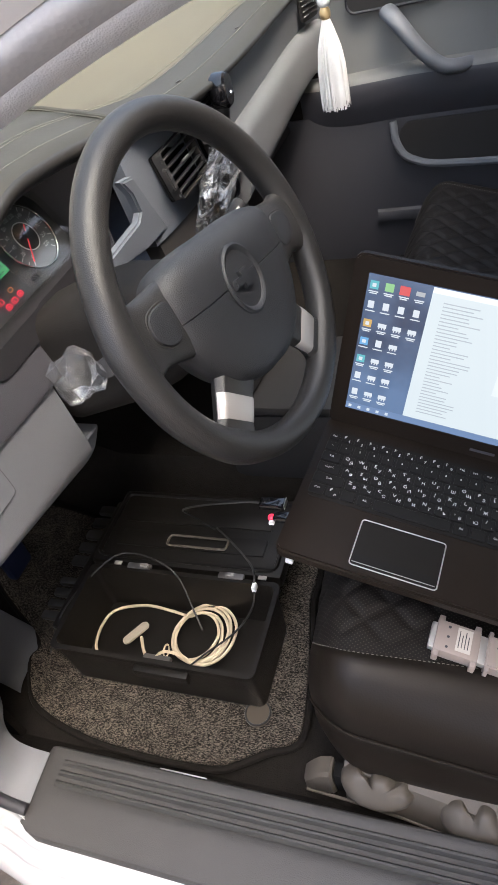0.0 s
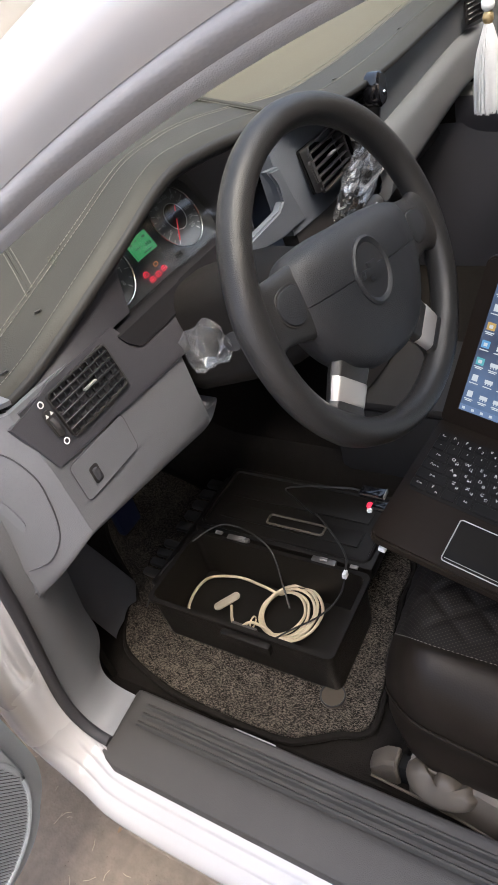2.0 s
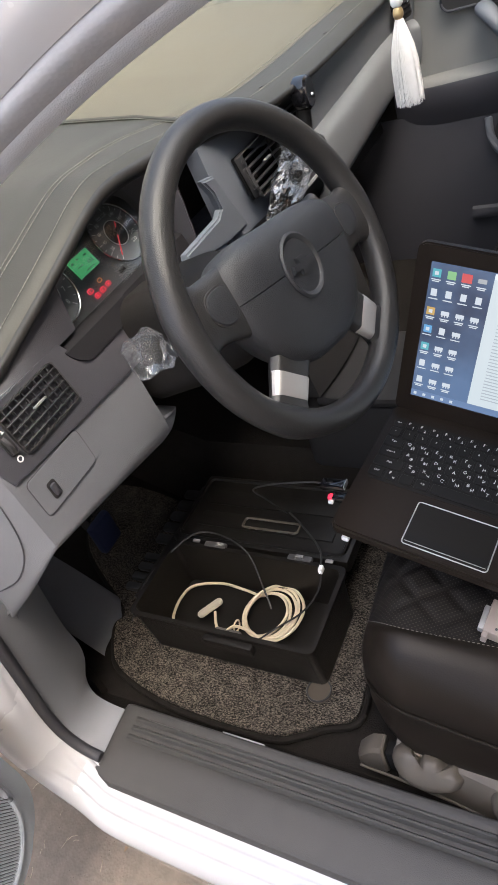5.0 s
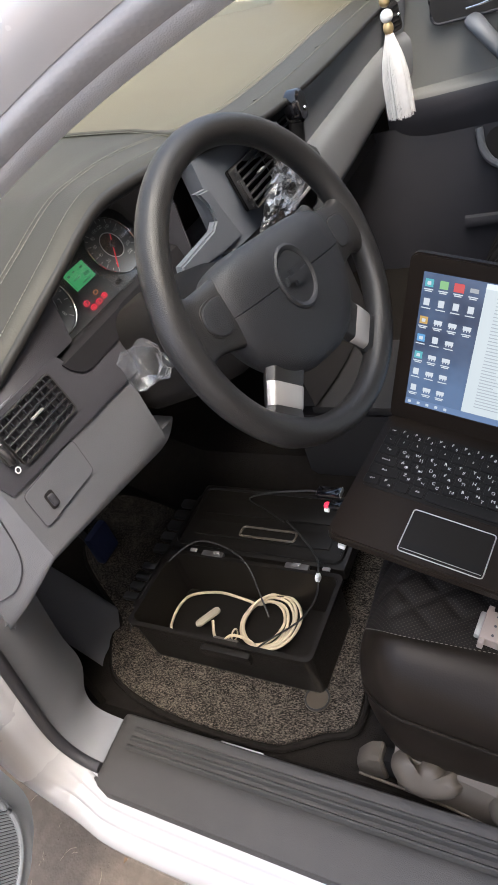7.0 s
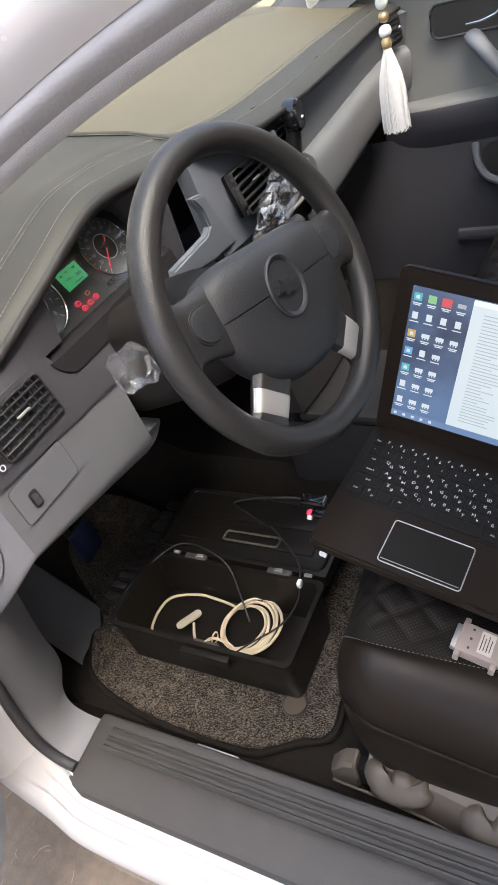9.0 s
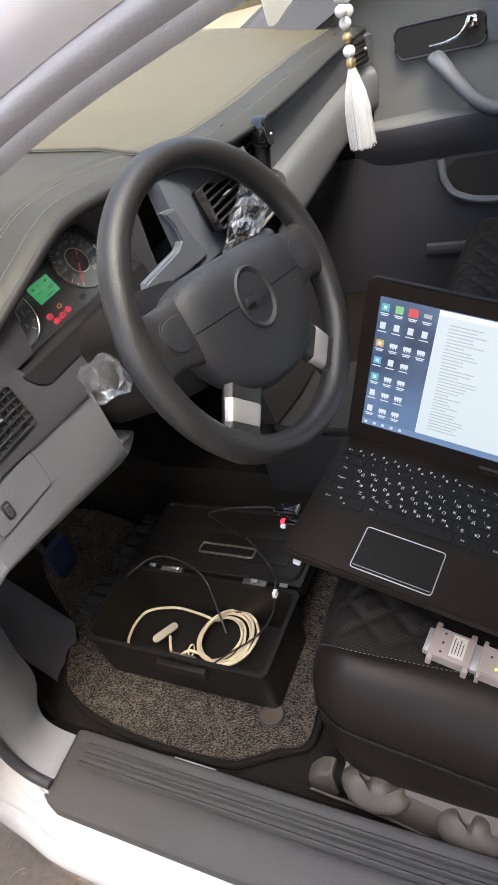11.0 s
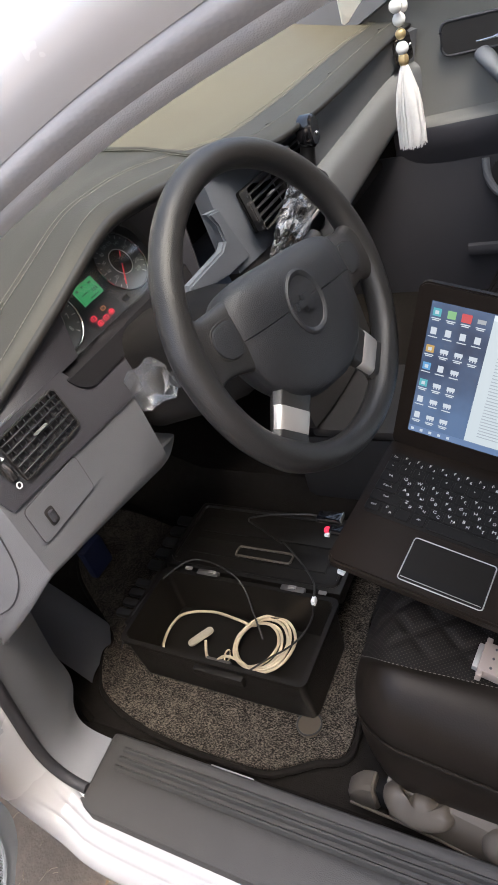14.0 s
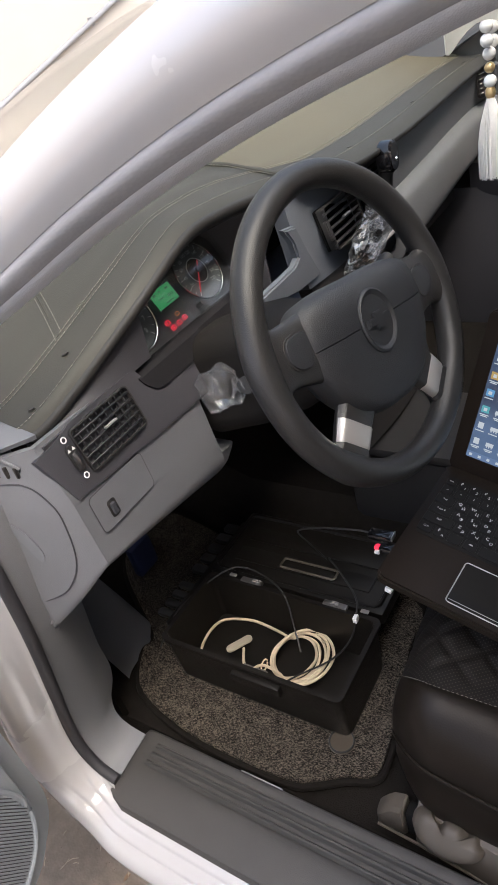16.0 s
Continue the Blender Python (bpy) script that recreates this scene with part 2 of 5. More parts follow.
def rings(sections, closed=True, caps=True, loop=False, bm=None):
    """A skin over sections, lists of equally many points; loop: the last joins the first."""
    bm = bm or bmesh.new()
    rows = [[bm.verts.new(p) for p in s] for s in sections]
    n = len(rows[0])
    pairs = list(zip(rows, rows[1:])) + ([(rows[-1], rows[0])] if loop else [])
    for a, b in pairs:
        for i in range(n if closed else n - 1):
            j = (i + 1) % n
            bm.faces.new((a[i], a[j], b[j], b[i]))
    if caps and closed and not loop:
        bm.faces.new(rows[0][::-1])
        bm.faces.new(rows[-1])
    return bm


def smoothed(pts, n, loop=False):
    """n points on a Catmull-Rom curve through pts."""
    pts = [Vector(p) for p in pts]
    k = len(pts)
    out, spans = [], k if loop else k - 1
    for i in range(n):
        f = i / n * spans if loop else i / (n - 1) * spans
        j = min(int(f), spans - 1)
        t = f - j
        g = (lambda q: pts[q % k]) if loop else (lambda q: pts[max(0, min(k - 1, q))])
        a, b, c, d = g(j - 1), g(j), g(j + 1), g(j + 2)
        out.append(0.5 * (2 * b + (c - a) * t + (2 * a - 5 * b + 4 * c - d) * t * t + (3 * b - a - 3 * c + d) * t ** 3))
    return out


def tube(path, r, sides=10, loop=False, flat=1.0, bm=None, up=(0, 0, 1)):
    """A tube round path; r a number or one for each point; flat squeezes it along up."""
    path = [Vector(p) for p in path]
    n, secs = len(path), []
    for i, p in enumerate(path):
        a = path[(i - 1) % n] if loop or i else path[0]
        b = path[(i + 1) % n] if loop or i < n - 1 else path[-1]
        d = (b - a).normalized()
        s = d.cross(Vector(up))
        s = s.normalized() if s.length > 1e-4 else d.orthogonal().normalized()
        w = s.cross(d).normalized()
        rr = r[i] if isinstance(r, (list, tuple)) else r
        secs.append([p + s * rr * math.cos(q) + w * rr * flat * math.sin(q) for q in (2 * math.pi * j / sides for j in range(sides))])
    return rings(secs, loop=loop, bm=bm)


SEEN = Vector((-0.5, -0.45, 0.74))


def sheet(f, nu, nv, thick=0.0, bm=None):
    """A surface of f(u, v), u and v from 0 to 1; thick: its depth behind the open side."""
    bm = bm or bmesh.new()
    g = [[bm.verts.new(f(i / nu, j / nv)) for j in range(nv + 1)] for i in range(nu + 1)]
    quads = [(g[i][j], g[i + 1][j], g[i + 1][j + 1], g[i][j + 1]) for i in range(nu) for j in range(nv)]
    faces = [bm.faces.new(q) for q in quads]
    if thick:
        bm.normal_update()
        total = sum((q.normal * q.calc_area() for q in faces), Vector())
        k = -thick if total.dot(SEEN) >= 0 else thick
        b = [[bm.verts.new(v.co + v.normal * k) for v in row] for row in g]
        for i in range(nu):
            for j in range(nv):
                bm.faces.new((b[i][j], b[i][j + 1], b[i + 1][j + 1], b[i + 1][j]))
        ring = [(i, 0) for i in range(nu)] + [(nu, j) for j in range(nv)] + [(i, nv) for i in range(nu, 0, -1)] + [(0, j) for j in range(nv, 0, -1)]
        for (a, c), (d, e) in zip(ring, ring[1:] + ring[:1]):
            bm.faces.new((g[a][c], g[d][e], b[d][e], b[a][c]))
    return bm


def outline(pts, n=None, loop=True):
    return smoothed(pts, n or len(pts) * 6, loop)


def plate(pts, depth, axis=(0, 0, 1), bevel=0.0, bm=None, seg=2):
    """A plate with the outline pts, of the given depth along axis."""
    bm = bm or bmesh.new()
    vs = [bm.verts.new(p) for p in pts]
    f = bm.faces.new(vs)
    r = bmesh.ops.extrude_face_region(bm, geom=[f])
    top = [g for g in r["geom"] if isinstance(g, bmesh.types.BMVert)]
    bmesh.ops.translate(bm, verts=top, vec=Vector(axis) * depth)
    if bevel:
        tf = [g for g in r["geom"] if isinstance(g, bmesh.types.BMFace)]
        es = list({e for q in tf for e in q.edges})
        bmesh.ops.bevel(bm, geom=es, offset=bevel, segments=seg, affect="EDGES")
    return bm


def disc(r, depth, n=28, m=None, bevel=0.0, bm=None):
    pts = [(r * math.cos(a), r * math.sin(a), 0) for a in (2 * math.pi * i / n for i in range(n))]
    bm2 = plate(pts, depth, (0, 0, 1), bevel)
    if m is not None:
        bm2.transform(m)
    return bm2


def round_rect(w, h, r, n=5, cx=0, cy=0, z=0):
    out = []
    for sx, sy, a0 in ((1, 1, 0), (-1, 1, 90), (-1, -1, 180), (1, -1, 270)):
        for i in range(n):
            a = radians(a0 + 90 * i / (n - 1))
            out.append(V(cx + sx * (w / 2 - r) + r * math.cos(a), cy + sy * (h / 2 - r) + r * math.sin(a), z))
    return out


def ball(r, m=None, seg=16):
    bm = bmesh.new()
    bmesh.ops.create_uvsphere(bm, u_segments=seg, v_segments=max(6, seg // 2), radius=r, matrix=m or Matrix())
    return bm


def stitches(path, length, gap, r, bm=None):
    """Short raised stitches laid along path."""
    bm = bm or bmesh.new()
    path = [Vector(p) for p in path]
    total, want, i = 0.0, 0.0, 0
    for a, b in zip(path, path[1:]):
        seg = (b - a).length
        while want <= total + seg and seg > 0:
            p, d = a + (b - a) * ((want - total) / seg), (b - a).normalized()
            s = d.orthogonal().normalized()
            w = d.cross(s)
            q = [p - d * length / 2, p + d * length / 2]
            rings([[e + s * r * x + w * r * y for x, y in ((1, 0), (0, 1), (-1, 0), (0, -1))] for e in q], bm=bm)
            want += length + gap
        total += seg
    return bm


def frame_matrix(o, x, y, z):
    return Matrix(((x[0], y[0], z[0], o[0]), (x[1], y[1], z[1], o[1]), (x[2], y[2], z[2], o[2]), (0, 0, 0, 1)))


def lerp(a, b, t):
    return a + (b - a) * t


def curve1(xs, ys):
    """A smooth function of one number through a few pairs."""
    n = len(xs)
    m = [(ys[min(i + 1, n - 1)] - ys[max(i - 1, 0)]) / (xs[min(i + 1, n - 1)] - xs[max(i - 1, 0)]) for i in range(n)]

    def f(x):
        if x <= xs[0]:
            return ys[0]
        for i in range(n - 1):
            if x <= xs[i + 1]:
                h = xs[i + 1] - xs[i]
                t = (x - xs[i]) / h
                return (2 * t ** 3 - 3 * t * t + 1) * ys[i] + (t ** 3 - 2 * t * t + t) * h * m[i] + (3 * t * t - 2 * t ** 3) * ys[i + 1] + (t ** 3 - t * t) * h * m[i + 1]
        return ys[-1]
    return f


# ---- ground and surroundings ----
structure("ground", sheet(lambda u, v: V(lerp(-60, 60, u), lerp(-60, 60, v), 0), 4, 4), CONC, "grey-brown worn concrete ground with grit", "ground")
WALLM = mat("pale_wall", (0.32, 0.31, 0.285), 0.85, grain=0.3, scale=30, vary=0.06, vscale=1.5)
bm = box((3.0, 9.0, 3.0), (25, 0.3, 6.0), 0.02)
# Unseen roof, added to keep sky light off seat, sill and levers.
structure("shade_roof", box((-0.5, -3.29, 2.75), (8.0, 6.02, 0.12), 0.02), ROOFM, "unseen plain roof added behind the car to shade its inside", "canopy")
# Added wall, coloured dark olive to stand in for the dash reflected in the windscreen.
structure("added_wall_east", box((15.6, 0.0, 2.0), (0.2, 18.0, 4.0), 0.02), mat("darkened_dun_wall", (0.12, 0.105, 0.07), 0.9, vary=0.2, vscale=1.2), "added plain wall, dark in place of the windscreen's reflection", "wall")
# Unseen wall, added to close off and warm the light from behind.
structure("added_wall_south", box((-0.5, -6.2, 1.4), (8.0, 0.2, 2.8), 0.02), ROOFM, "unseen plain dun wall added behind the car to shape the light", "wall")
wall = structure("wall_north", bm, WALLM, "pale cream rendered yard wall in daylight", "wall")

# ---- lines of the dashboard ----
ZR = curve1((0.10, 0.155, 0.235, 0.34, 0.445, 0.54, 0.63, 0.80, 1.10, 1.50), (0.985, 0.992, 1.02, 1.067, 1.10, 1.098, 1.09, 1.081, 1.081, 1.084))
YR = curve1((0.10, 0.24, 0.34, 0.62, 0.76, 1.40, 1.50), (0.955, 0.935, 0.915, 0.90, 0.812, 0.805, 0.795))
YF = curve1((0.08, 0.4, 0.78, 1.16, 1.50), (1.22, 1.38, 1.52, 1.54, 1.42))

# ---- car body ----
car = thing("car", "white saloon car with its front door open", "car", at=(0, 0, 0))


TINT = mat("tinted_glass", (0.01, 0.012, 0.012), 0.08, vary=0)


def px_of(z):
    return 0.05 + 0.25 * (z - 1.0)


# the pillar's line, as y and z, from its foot to the roof
PIL = [(1.45, 0.86), (1.25, 0.965), (1.05, 1.062), (0.84, 1.156), (0.706, 1.217), (0.594, 1.259), (0.486, 1.289), (0.38, 1.312), (0.15, 1.345), (-0.4, 1.37), (-1.0, 1.36)]


def pillar_band(o0, o1, x0, x1, bulge, mirror=False, n=70, w=8):
    """A band along the pillar between two offsets above its line; x0, x1: shift outward at both edges."""
    path = smoothed([(px_of(z), y, z) for y, z in PIL], n)
    secs = []
    for i, p in enumerate(path):
        d = (path[min(i + 1, n - 1)] - path[max(i - 1, 0)]).normalized()
        up = V(0, -d.z, d.y)
        up = up if up.z > 0 else -up
        up.normalize()
        row = []
        for j in range(w + 1):
            t = j / w
            q = p + up * lerp(o0, o1, t) + V(-lerp(x0, x1, t) - bulge * math.sin(math.pi * t), 0, 0)
            row.append(V(1.56 - q.x, q.y, q.z) if mirror else q)
        back = [q + V(-0.014 if mirror else 0.014, 0, 0.004) for q in reversed(row)]
        secs.append(row + back)
    return rings(secs)


part("inner_pillar", pillar_band(-0.03, 0.085, 0.0, 0.02, 0.0, True), GREY, car, "grey inner pillar lining")
for mir in (False,):
    part("pillar", pillar_band(0.019, 0.075, 0.010, 0.004, 0.012, mir), PAINT, car, "white painted windscreen pillar and roof rail")
    part("pillar_trim", pillar_band(-0.008, 0.004, -0.012, 0.0, 0.003, mir), PALETRIM, car, "grey inner pillar trim")
    part("door_seal", pillar_band(0.002, 0.021, 0.0, 0.008, 0.006, mir), RUBBERLIFT, car, "dark rubber door seal")
part("roof", sheet(lambda u, v: V(lerp(0.12, 1.44, u), lerp(0.42, -1.1, v), 1.345 + 0.06 * math.sin(math.pi * u) + 0.02 * math.sin(math.pi * v)), 16, 10, 0.03), GREY, car, "pale headliner under the roof")


def screen_at(u, v):
    return V(lerp(0.09 + 0.04 * v, 1.47 - 0.04 * v, u), lerp(1.30, 0.44, v) + 0.27 * math.sin(math.pi * u) * (1 - v * 0.8), lerp(1.0, 1.345, v) + 0.06 * math.sin(math.pi * v) + (0.17 * (1 - v) + 0.04 * v) * math.sin(math.pi * u) ** 0.5)


part("windscreen", sheet(screen_at, 16, 10, 0.005), GLASS, car).visible_shadow = False
part("bonnet", sheet(lambda u, v: V(lerp(-0.02, 1.58, u), lerp(1.45, 2.4, v) + 0.12 * math.sin(math.pi * u) * (1 - v), 0.93 + 0.05 * math.sin(math.pi * u) - 0.2 * v * v), 16, 10, 0.02), PAINT, car)
part("front_wing", sheet(lambda u, v: V(-0.1 + 0.09 * u * u, lerp(1.22, 2.4, v), lerp(0.25, 0.93, u) - 0.15 * v * v), 8, 10, 0.02), PAINT, car)

for x in (-0.03, 1.59):
    s_ = 1 if x < 1 else -1
    part("rear_door", box((x, -0.68, 0.62), (0.06, 1.06, 0.72), 0.03), PAINT, car, "white closed rear door")
    part("rear_glass", sheet(lambda u, v: V(x + s_ * 0.12 * v, lerp(-0.24, -1.15, u), lerp(0.97, 1.34, v)), 2, 2, 0.004), TINT, car, "dark rear window")
    part("centre_pillar", rings([[V(x + s_ * q, y, z) for q, y in ((0.0, -0.13), (0.05, -0.12), (0.05, -0.24), (0.0, -0.24))] if z < 1.0 else [V(x + s_ * (q + 0.12), y, z) for q, y in ((0.0, -0.13), (0.05, -0.12), (0.05, -0.24), (0.0, -0.24))] for z in (0.3, 0.96, 1.35)]), GREY, car)
part("rear_shelf", box((0.78, -1.16, 0.75), (1.5, 0.08, 0.9), 0.03), LEATHER, car, "black rear seat back")
part("rear_screen", box((0.78, -1.17, 1.28), (1.3, 0.02, 0.2), 0.005), TINT, car)

# hinge pillar: seal, white jamb and lower trim follow the opening's front edge into the sill
TRIMP = [(1.0, 1.05), (0.985, 0.90), (1.0, 0.75), (1.035, 0.60), (1.06, 0.50), (1.066, 0.44), (1.056, 0.405), (1.037, 0.386), (1.016, 0.3795)]


RIM = [(0.018, 1.0, 1.05), (0.018, 0.985, 0.90), (0.018, 1.0, 0.75), (0.018, 1.035, 0.60), (0.018, 1.060, 0.50), (0.018, 1.064, 0.44), (0.018, 1.054, 0.403), (0.016, 1.034, 0.378), (0.010, 1.010, 0.368), (0.003, 0.98, 0.365), (0.0, 0.90, 0.364), (0.0, 0.65, 0.364), (0.0, 0.2, 0.364), (0.0, -0.4, 0.364), (0.0, -1.2, 0.364)]
RIMP = smoothed(RIM, 150)
PLAIN = smoothed([(0.004, 0, -0.012), (0, 0, 0), (-0.016, 0, 0.007), (-0.036, 0, 0.014), (-0.050, 0, 0.024), (-0.056, 0, 0.040), (-0.052, 0, 0.075), (-0.02, 0, 0.15)], 52)
SIDE = smoothed([(0.004, 0, -0.012), (0, 0, 0), (-0.012, 0, 0.003), (-0.0165, 0, 0.0075), (-0.020, 0, 0.0085), (-0.031, 0, 0.011), (-0.035, 0, 0.0155), (-0.039, 0, 0.0165), (-0.049, 0, 0.021), (-0.056, 0, 0.032), (-0.057, 0, 0.046), (-0.052, 0, 0.080), (-0.02, 0, 0.15)], 52)


def body_side(u, v):
    """The white body side: one profile swept down the hinge pillar and along the sill."""
    i = int(round(u * 149))
    d = RIMP[min(149, i + 1)] - RIMP[max(0, i - 1)]
    n = V(0, -d.z, d.y).normalized()
    n = -n if n.y - n.z < 0 else n
    f = max(0, min(1, (0.43 - RIMP[i].z) / 0.05))
    q = PLAIN[int(round(v * 51))].lerp(SIDE[int(round(v * 51))], f)
    k = 1 - 0.35 * max(0, min(1, (RIMP[i].z - 0.40) / 0.2))
    return RIMP[i] + V(q.x, 0, 0) + n * q.z * k


part("body_side", sheet(body_side, 149, 51, 0.008), PAINT, car, "white painted hinge pillar running into the sill")
TRIMS = smoothed([(0, y, z) for y, z in TRIMP], 71)
LOBE = curve1((0.375, 0.405, 0.43, 0.455, 0.49, 0.56, 0.75), (0.106, 0.107, 0.118, 0.137, 0.143, 0.135, 0.128))


def pillar_lobe(u, v):
    """The lower pillar trim, widest where it reaches into the footwell."""
    p = TRIMS[int(round(u * 70))]
    k = 1 - u ** 4
    return p + V(lerp(0.034, LOBE(p.z), v), lerp(-0.006, 0.018 * k, v) - 0.010 * k * math.sin(math.pi * v), 0.004)


part("lower_seal", tube([p + V(0.026, -0.006, 0.004) for p in smoothed([(0, y, z) for y, z in TRIMP], 60)], 0.0085, 10, up=(1, 0, 0)), SEALD, car, "dark rubber door seal")
part("lower_pillar_trim", sheet(pillar_lobe, 70, 10, 0.006), mat("pillar_trim_grey", (0.155, 0.162, 0.173), 0.55, grain=0.35, scale=900, vary=0.06), car, "grey lower pillar trim")

# sill: grey tread plate with ridges
SILLP = [(-0.004, 0.362), (0.0, 0.374), (0.008, 0.379), (0.050, 0.3835), (0.060, 0.3845)] + [(0.064 + 0.0145 * i + d, 0.3845 + e) for i in range(3) for d, e in ((0.0, -0.002), (0.003, 0.0042), (0.006, 0.0042), (0.009, -0.002))] + [(0.110, 0.3855), (0.117, 0.3835), (0.122, 0.372), (0.123, 0.36)]
bm = bmesh.new()
tops = []
for y, least in ((1.018, 0.012), (1.010, 0.008), (1.003, 0.003), (0.985, -0.004), (0.97, -0.004), (0.5, -0.004), (0.0, -0.004), (-0.8, -0.004)):
    flat = 1.0 if y > 0.98 else 0.0
    tops.append([V(max(x, least), y, (lerp(z, 0.3848, flat) if 0.062 < x < 0.106 else max(z, 0.376 if x < least else z)) - (0.005 if y > 1.015 else 0)) for x, z in SILLP] + [V(0.123, y, 0.335), V(least, y, 0.345)])
tread = thing("sill_trim", "grey ribbed plastic door sill trim", "sill trim")
part("tread_plate", rings(tops), SILL, tread)

# ---- floor ----
def floor_z(x, y):
    z = 0.318 + 0.28 * max(0, y - 1.14) ** 1.15 * 2.2
    z += 0.055 * max(0, 1 - abs(x - 0.10) / 0.035) if x < 0.135 else 0
    return z + 0.12 * max(0, min(1, (x - 0.60) / 0.08))


structure("floor", sheet(lambda u, v: V(lerp(0.1, 1.46, u), lerp(1.55, -1.0, v), floor_z(lerp(0.1, 1.46, u), lerp(1.55, -1.0, v))), 60, 50, 0.02), CARPET, "black moulded carpet of the car floor", "floor")
MAT = [(0.150, 0.78), (0.147, 0.90), (0.155, 1.00), (0.178, 1.09), (0.205, 1.135), (0.26, 1.165), (0.30, 1.17), (0.40, 1.30), (0.56, 1.30), (0.575, 1.0), (0.55, 0.72), (0.44, 0.69), (0.34, 0.668), (0.235, 0.655), (0.205, 0.665), (0.19, 0.70), (0.165, 0.74)]
def mat_shape(grow, z):
    c = V(0.34, 0.93, 0)
    pts = smoothed([(x, y, 0) for x, y in MAT], 90, True)
    return [V(p.x, p.y, z) + (p - c).normalized() * grow for p in pts]


fm = thing("floor_mat", "black and grey speckled pile car floor mat", "floor mat")
def mat_sheet(grow, z, thick):
    bm = bmesh.new()
    vs = [bm.verts.new(p) for p in mat_shape(grow, z)]
    bm.faces.new(vs)
    bmesh.ops.triangulate(bm, faces=bm.faces)
    bmesh.ops.subdivide_edges(bm, edges=bm.edges, cuts=3, use_grid_fill=True)
    for v in bm.verts:
        v.co.z = z + floor_z(v.co.x, v.co.y) - 0.318 if v.co.x > 0.14 else z
    bmesh.ops.solidify(bm, geom=bm.faces[:], thickness=thick)
    return bm


part("carpet_top", mat_sheet(-0.004, 0.333, 0.008), PILE, fm)
part("edging", tube([p + V(0, 0, floor_z(p.x, p.y) - 0.318 if p.x > 0.14 else 0) for p in mat_shape(0, 0.330)], 0.006, 8, True), CARPET, fm, "black bound edge")
part("mat_badge", disc(0.021, 0.004, 32, Matrix.Translation((0.239, 0.729, 0.3412)), 0.0015), mat("badge_metal", (0.10, 0.085, 0.065), 0.4, 0.6), fm, "round dull metal badge")

part("badge_ring", tube([V(0.239 + 0.0195 * math.cos(a), 0.729 + 0.0195 * math.sin(a), 0.3455) for a in (2 * math.pi * i / 40 for i in range(40))], 0.0016, 6, True), DARKER, fm, "raised dark rim of the badge")

# ---- dashboard ----
dash = thing("dashboard", "grey plastic dashboard under a stitched olive leatherette cover", "dashboard")
def dash_top(x, v):
    s = v * v * (3 - 2 * v)
    z = lerp(ZR(x), 1.104 - 0.09 * max(0, 1 - x / 0.4) ** 2 + 0.055 * max(0, min(1, (x - 0.55) / 0.35)) + 0.012 * max(0, x - 1), s) + 0.016 * math.sin(math.pi * v) * (1 - 0.5 * v)
    return V(x, lerp(YR(x), YF(x), v), z - 0.012 * (1 - min(1, v / 0.05)) ** 2)


SEAMV = curve1((0.08, 0.2, 0.45, 0.62, 0.76, 1.5), (0.20, 0.17, 0.13, 0.16, 0.12, 0.12))
XS = lambda u: lerp(0.126, 1.49, u)
part("cover_border", sheet(lambda u, v: dash_top(XS(u), v * SEAMV(XS(u))), 90, 10, 0.006), DASHSHADED, dash, "olive leatherette border with pale stitching")
SPLIT = 0.70
def cover(x0, x1, nx):
    """The cover's field between two lines across the car, from the border seam to the windscreen."""
    def f(u, v):
        x = lerp(x0, x1, u) + 0.03 * max(0, v) * (1 if x0 >= SPLIT or u == 1 else 0)
        return dash_top(x, lerp(SEAMV(x), 1, v)) + V(0, 0, 0.003 * (1 - abs(2 * min(1, v * 9) - 1) if v < 0.11 else 0))
    return sheet(f, nx, 24, 0.006)


# Same cover on both sides; the hood's shade is painted by its darker copy.
part("hood_cover", cover(XS(0), SPLIT, 44), DASHSHADED, dash, "olive leatherette instrument hood cover")
part("cover_top", cover(SPLIT, 1.49, 50), DASHLIT, dash, "olive leatherette dash top")
for off, name in ((-0.008, "front_stitch"), (0.008, "rear_stitch")):
    part(name, stitches([dash_top(XS(i / 300), SEAMV(XS(i / 300)) + off) + V(0, 0, 0.0015) for i in range(301)], 0.0042, 0.002, 0.0005), THREAD, dash)
part("edge_stitch", stitches([dash_top(XS(i / 300), 0.045) + V(0, 0, 0.001) for i in range(301)], 0.0042, 0.002, 0.0005), THREAD, dash)
for x, v in ((0.232, 0.10), (0.155, 0.07), (0.81, 0.055), (1.09, 0.055), (1.42, 0.06)):
    p = dash_top(x, v)
    part("screw", disc(0.005, 0.0012, 16, Matrix.Translation(p) @ Matrix.Rotation(radians(-12), 4, "X"), 0.001), DARKER, dash)


LIPK = curve1((0.1, 0.62, 0.80, 1.5), (0.62, 0.7, 0.45, 0.40))
LIPP = [(0.004, 0.003), (-0.002, 0.0), (-0.0045, -0.006), (-0.003, -0.014), (0.004, -0.022), (0.018, -0.028)]
LIPS = smoothed([(0, a, b) for a, b in LIPP], 14)
part("lip", sheet(lambda u, v: V(XS(u), YR(XS(u)), ZR(XS(u)) - 0.009) + LIPS[int(round(v * 13))] * LIPK(XS(u)), 110, 13, 0.008), LIPM, dash, "dark soft lip below the cover")
for off in (-0.006, 0.006):
    part("cross_stitch", stitches([dash_top(0.25 + off + 0.16 * (i / 60), lerp(0.165, 0.80, i / 60)) + V(0, 0, 0.002) for i in range(61)], 0.0042, 0.002, 0.0005), THREAD, dash)
part("cross_seam", tube([dash_top(0.25 + 0.16 * (i / 60), lerp(0.165, 0.80, i / 60)) for i in range(61)], 0.0022, 6), DASHSHADED, dash)
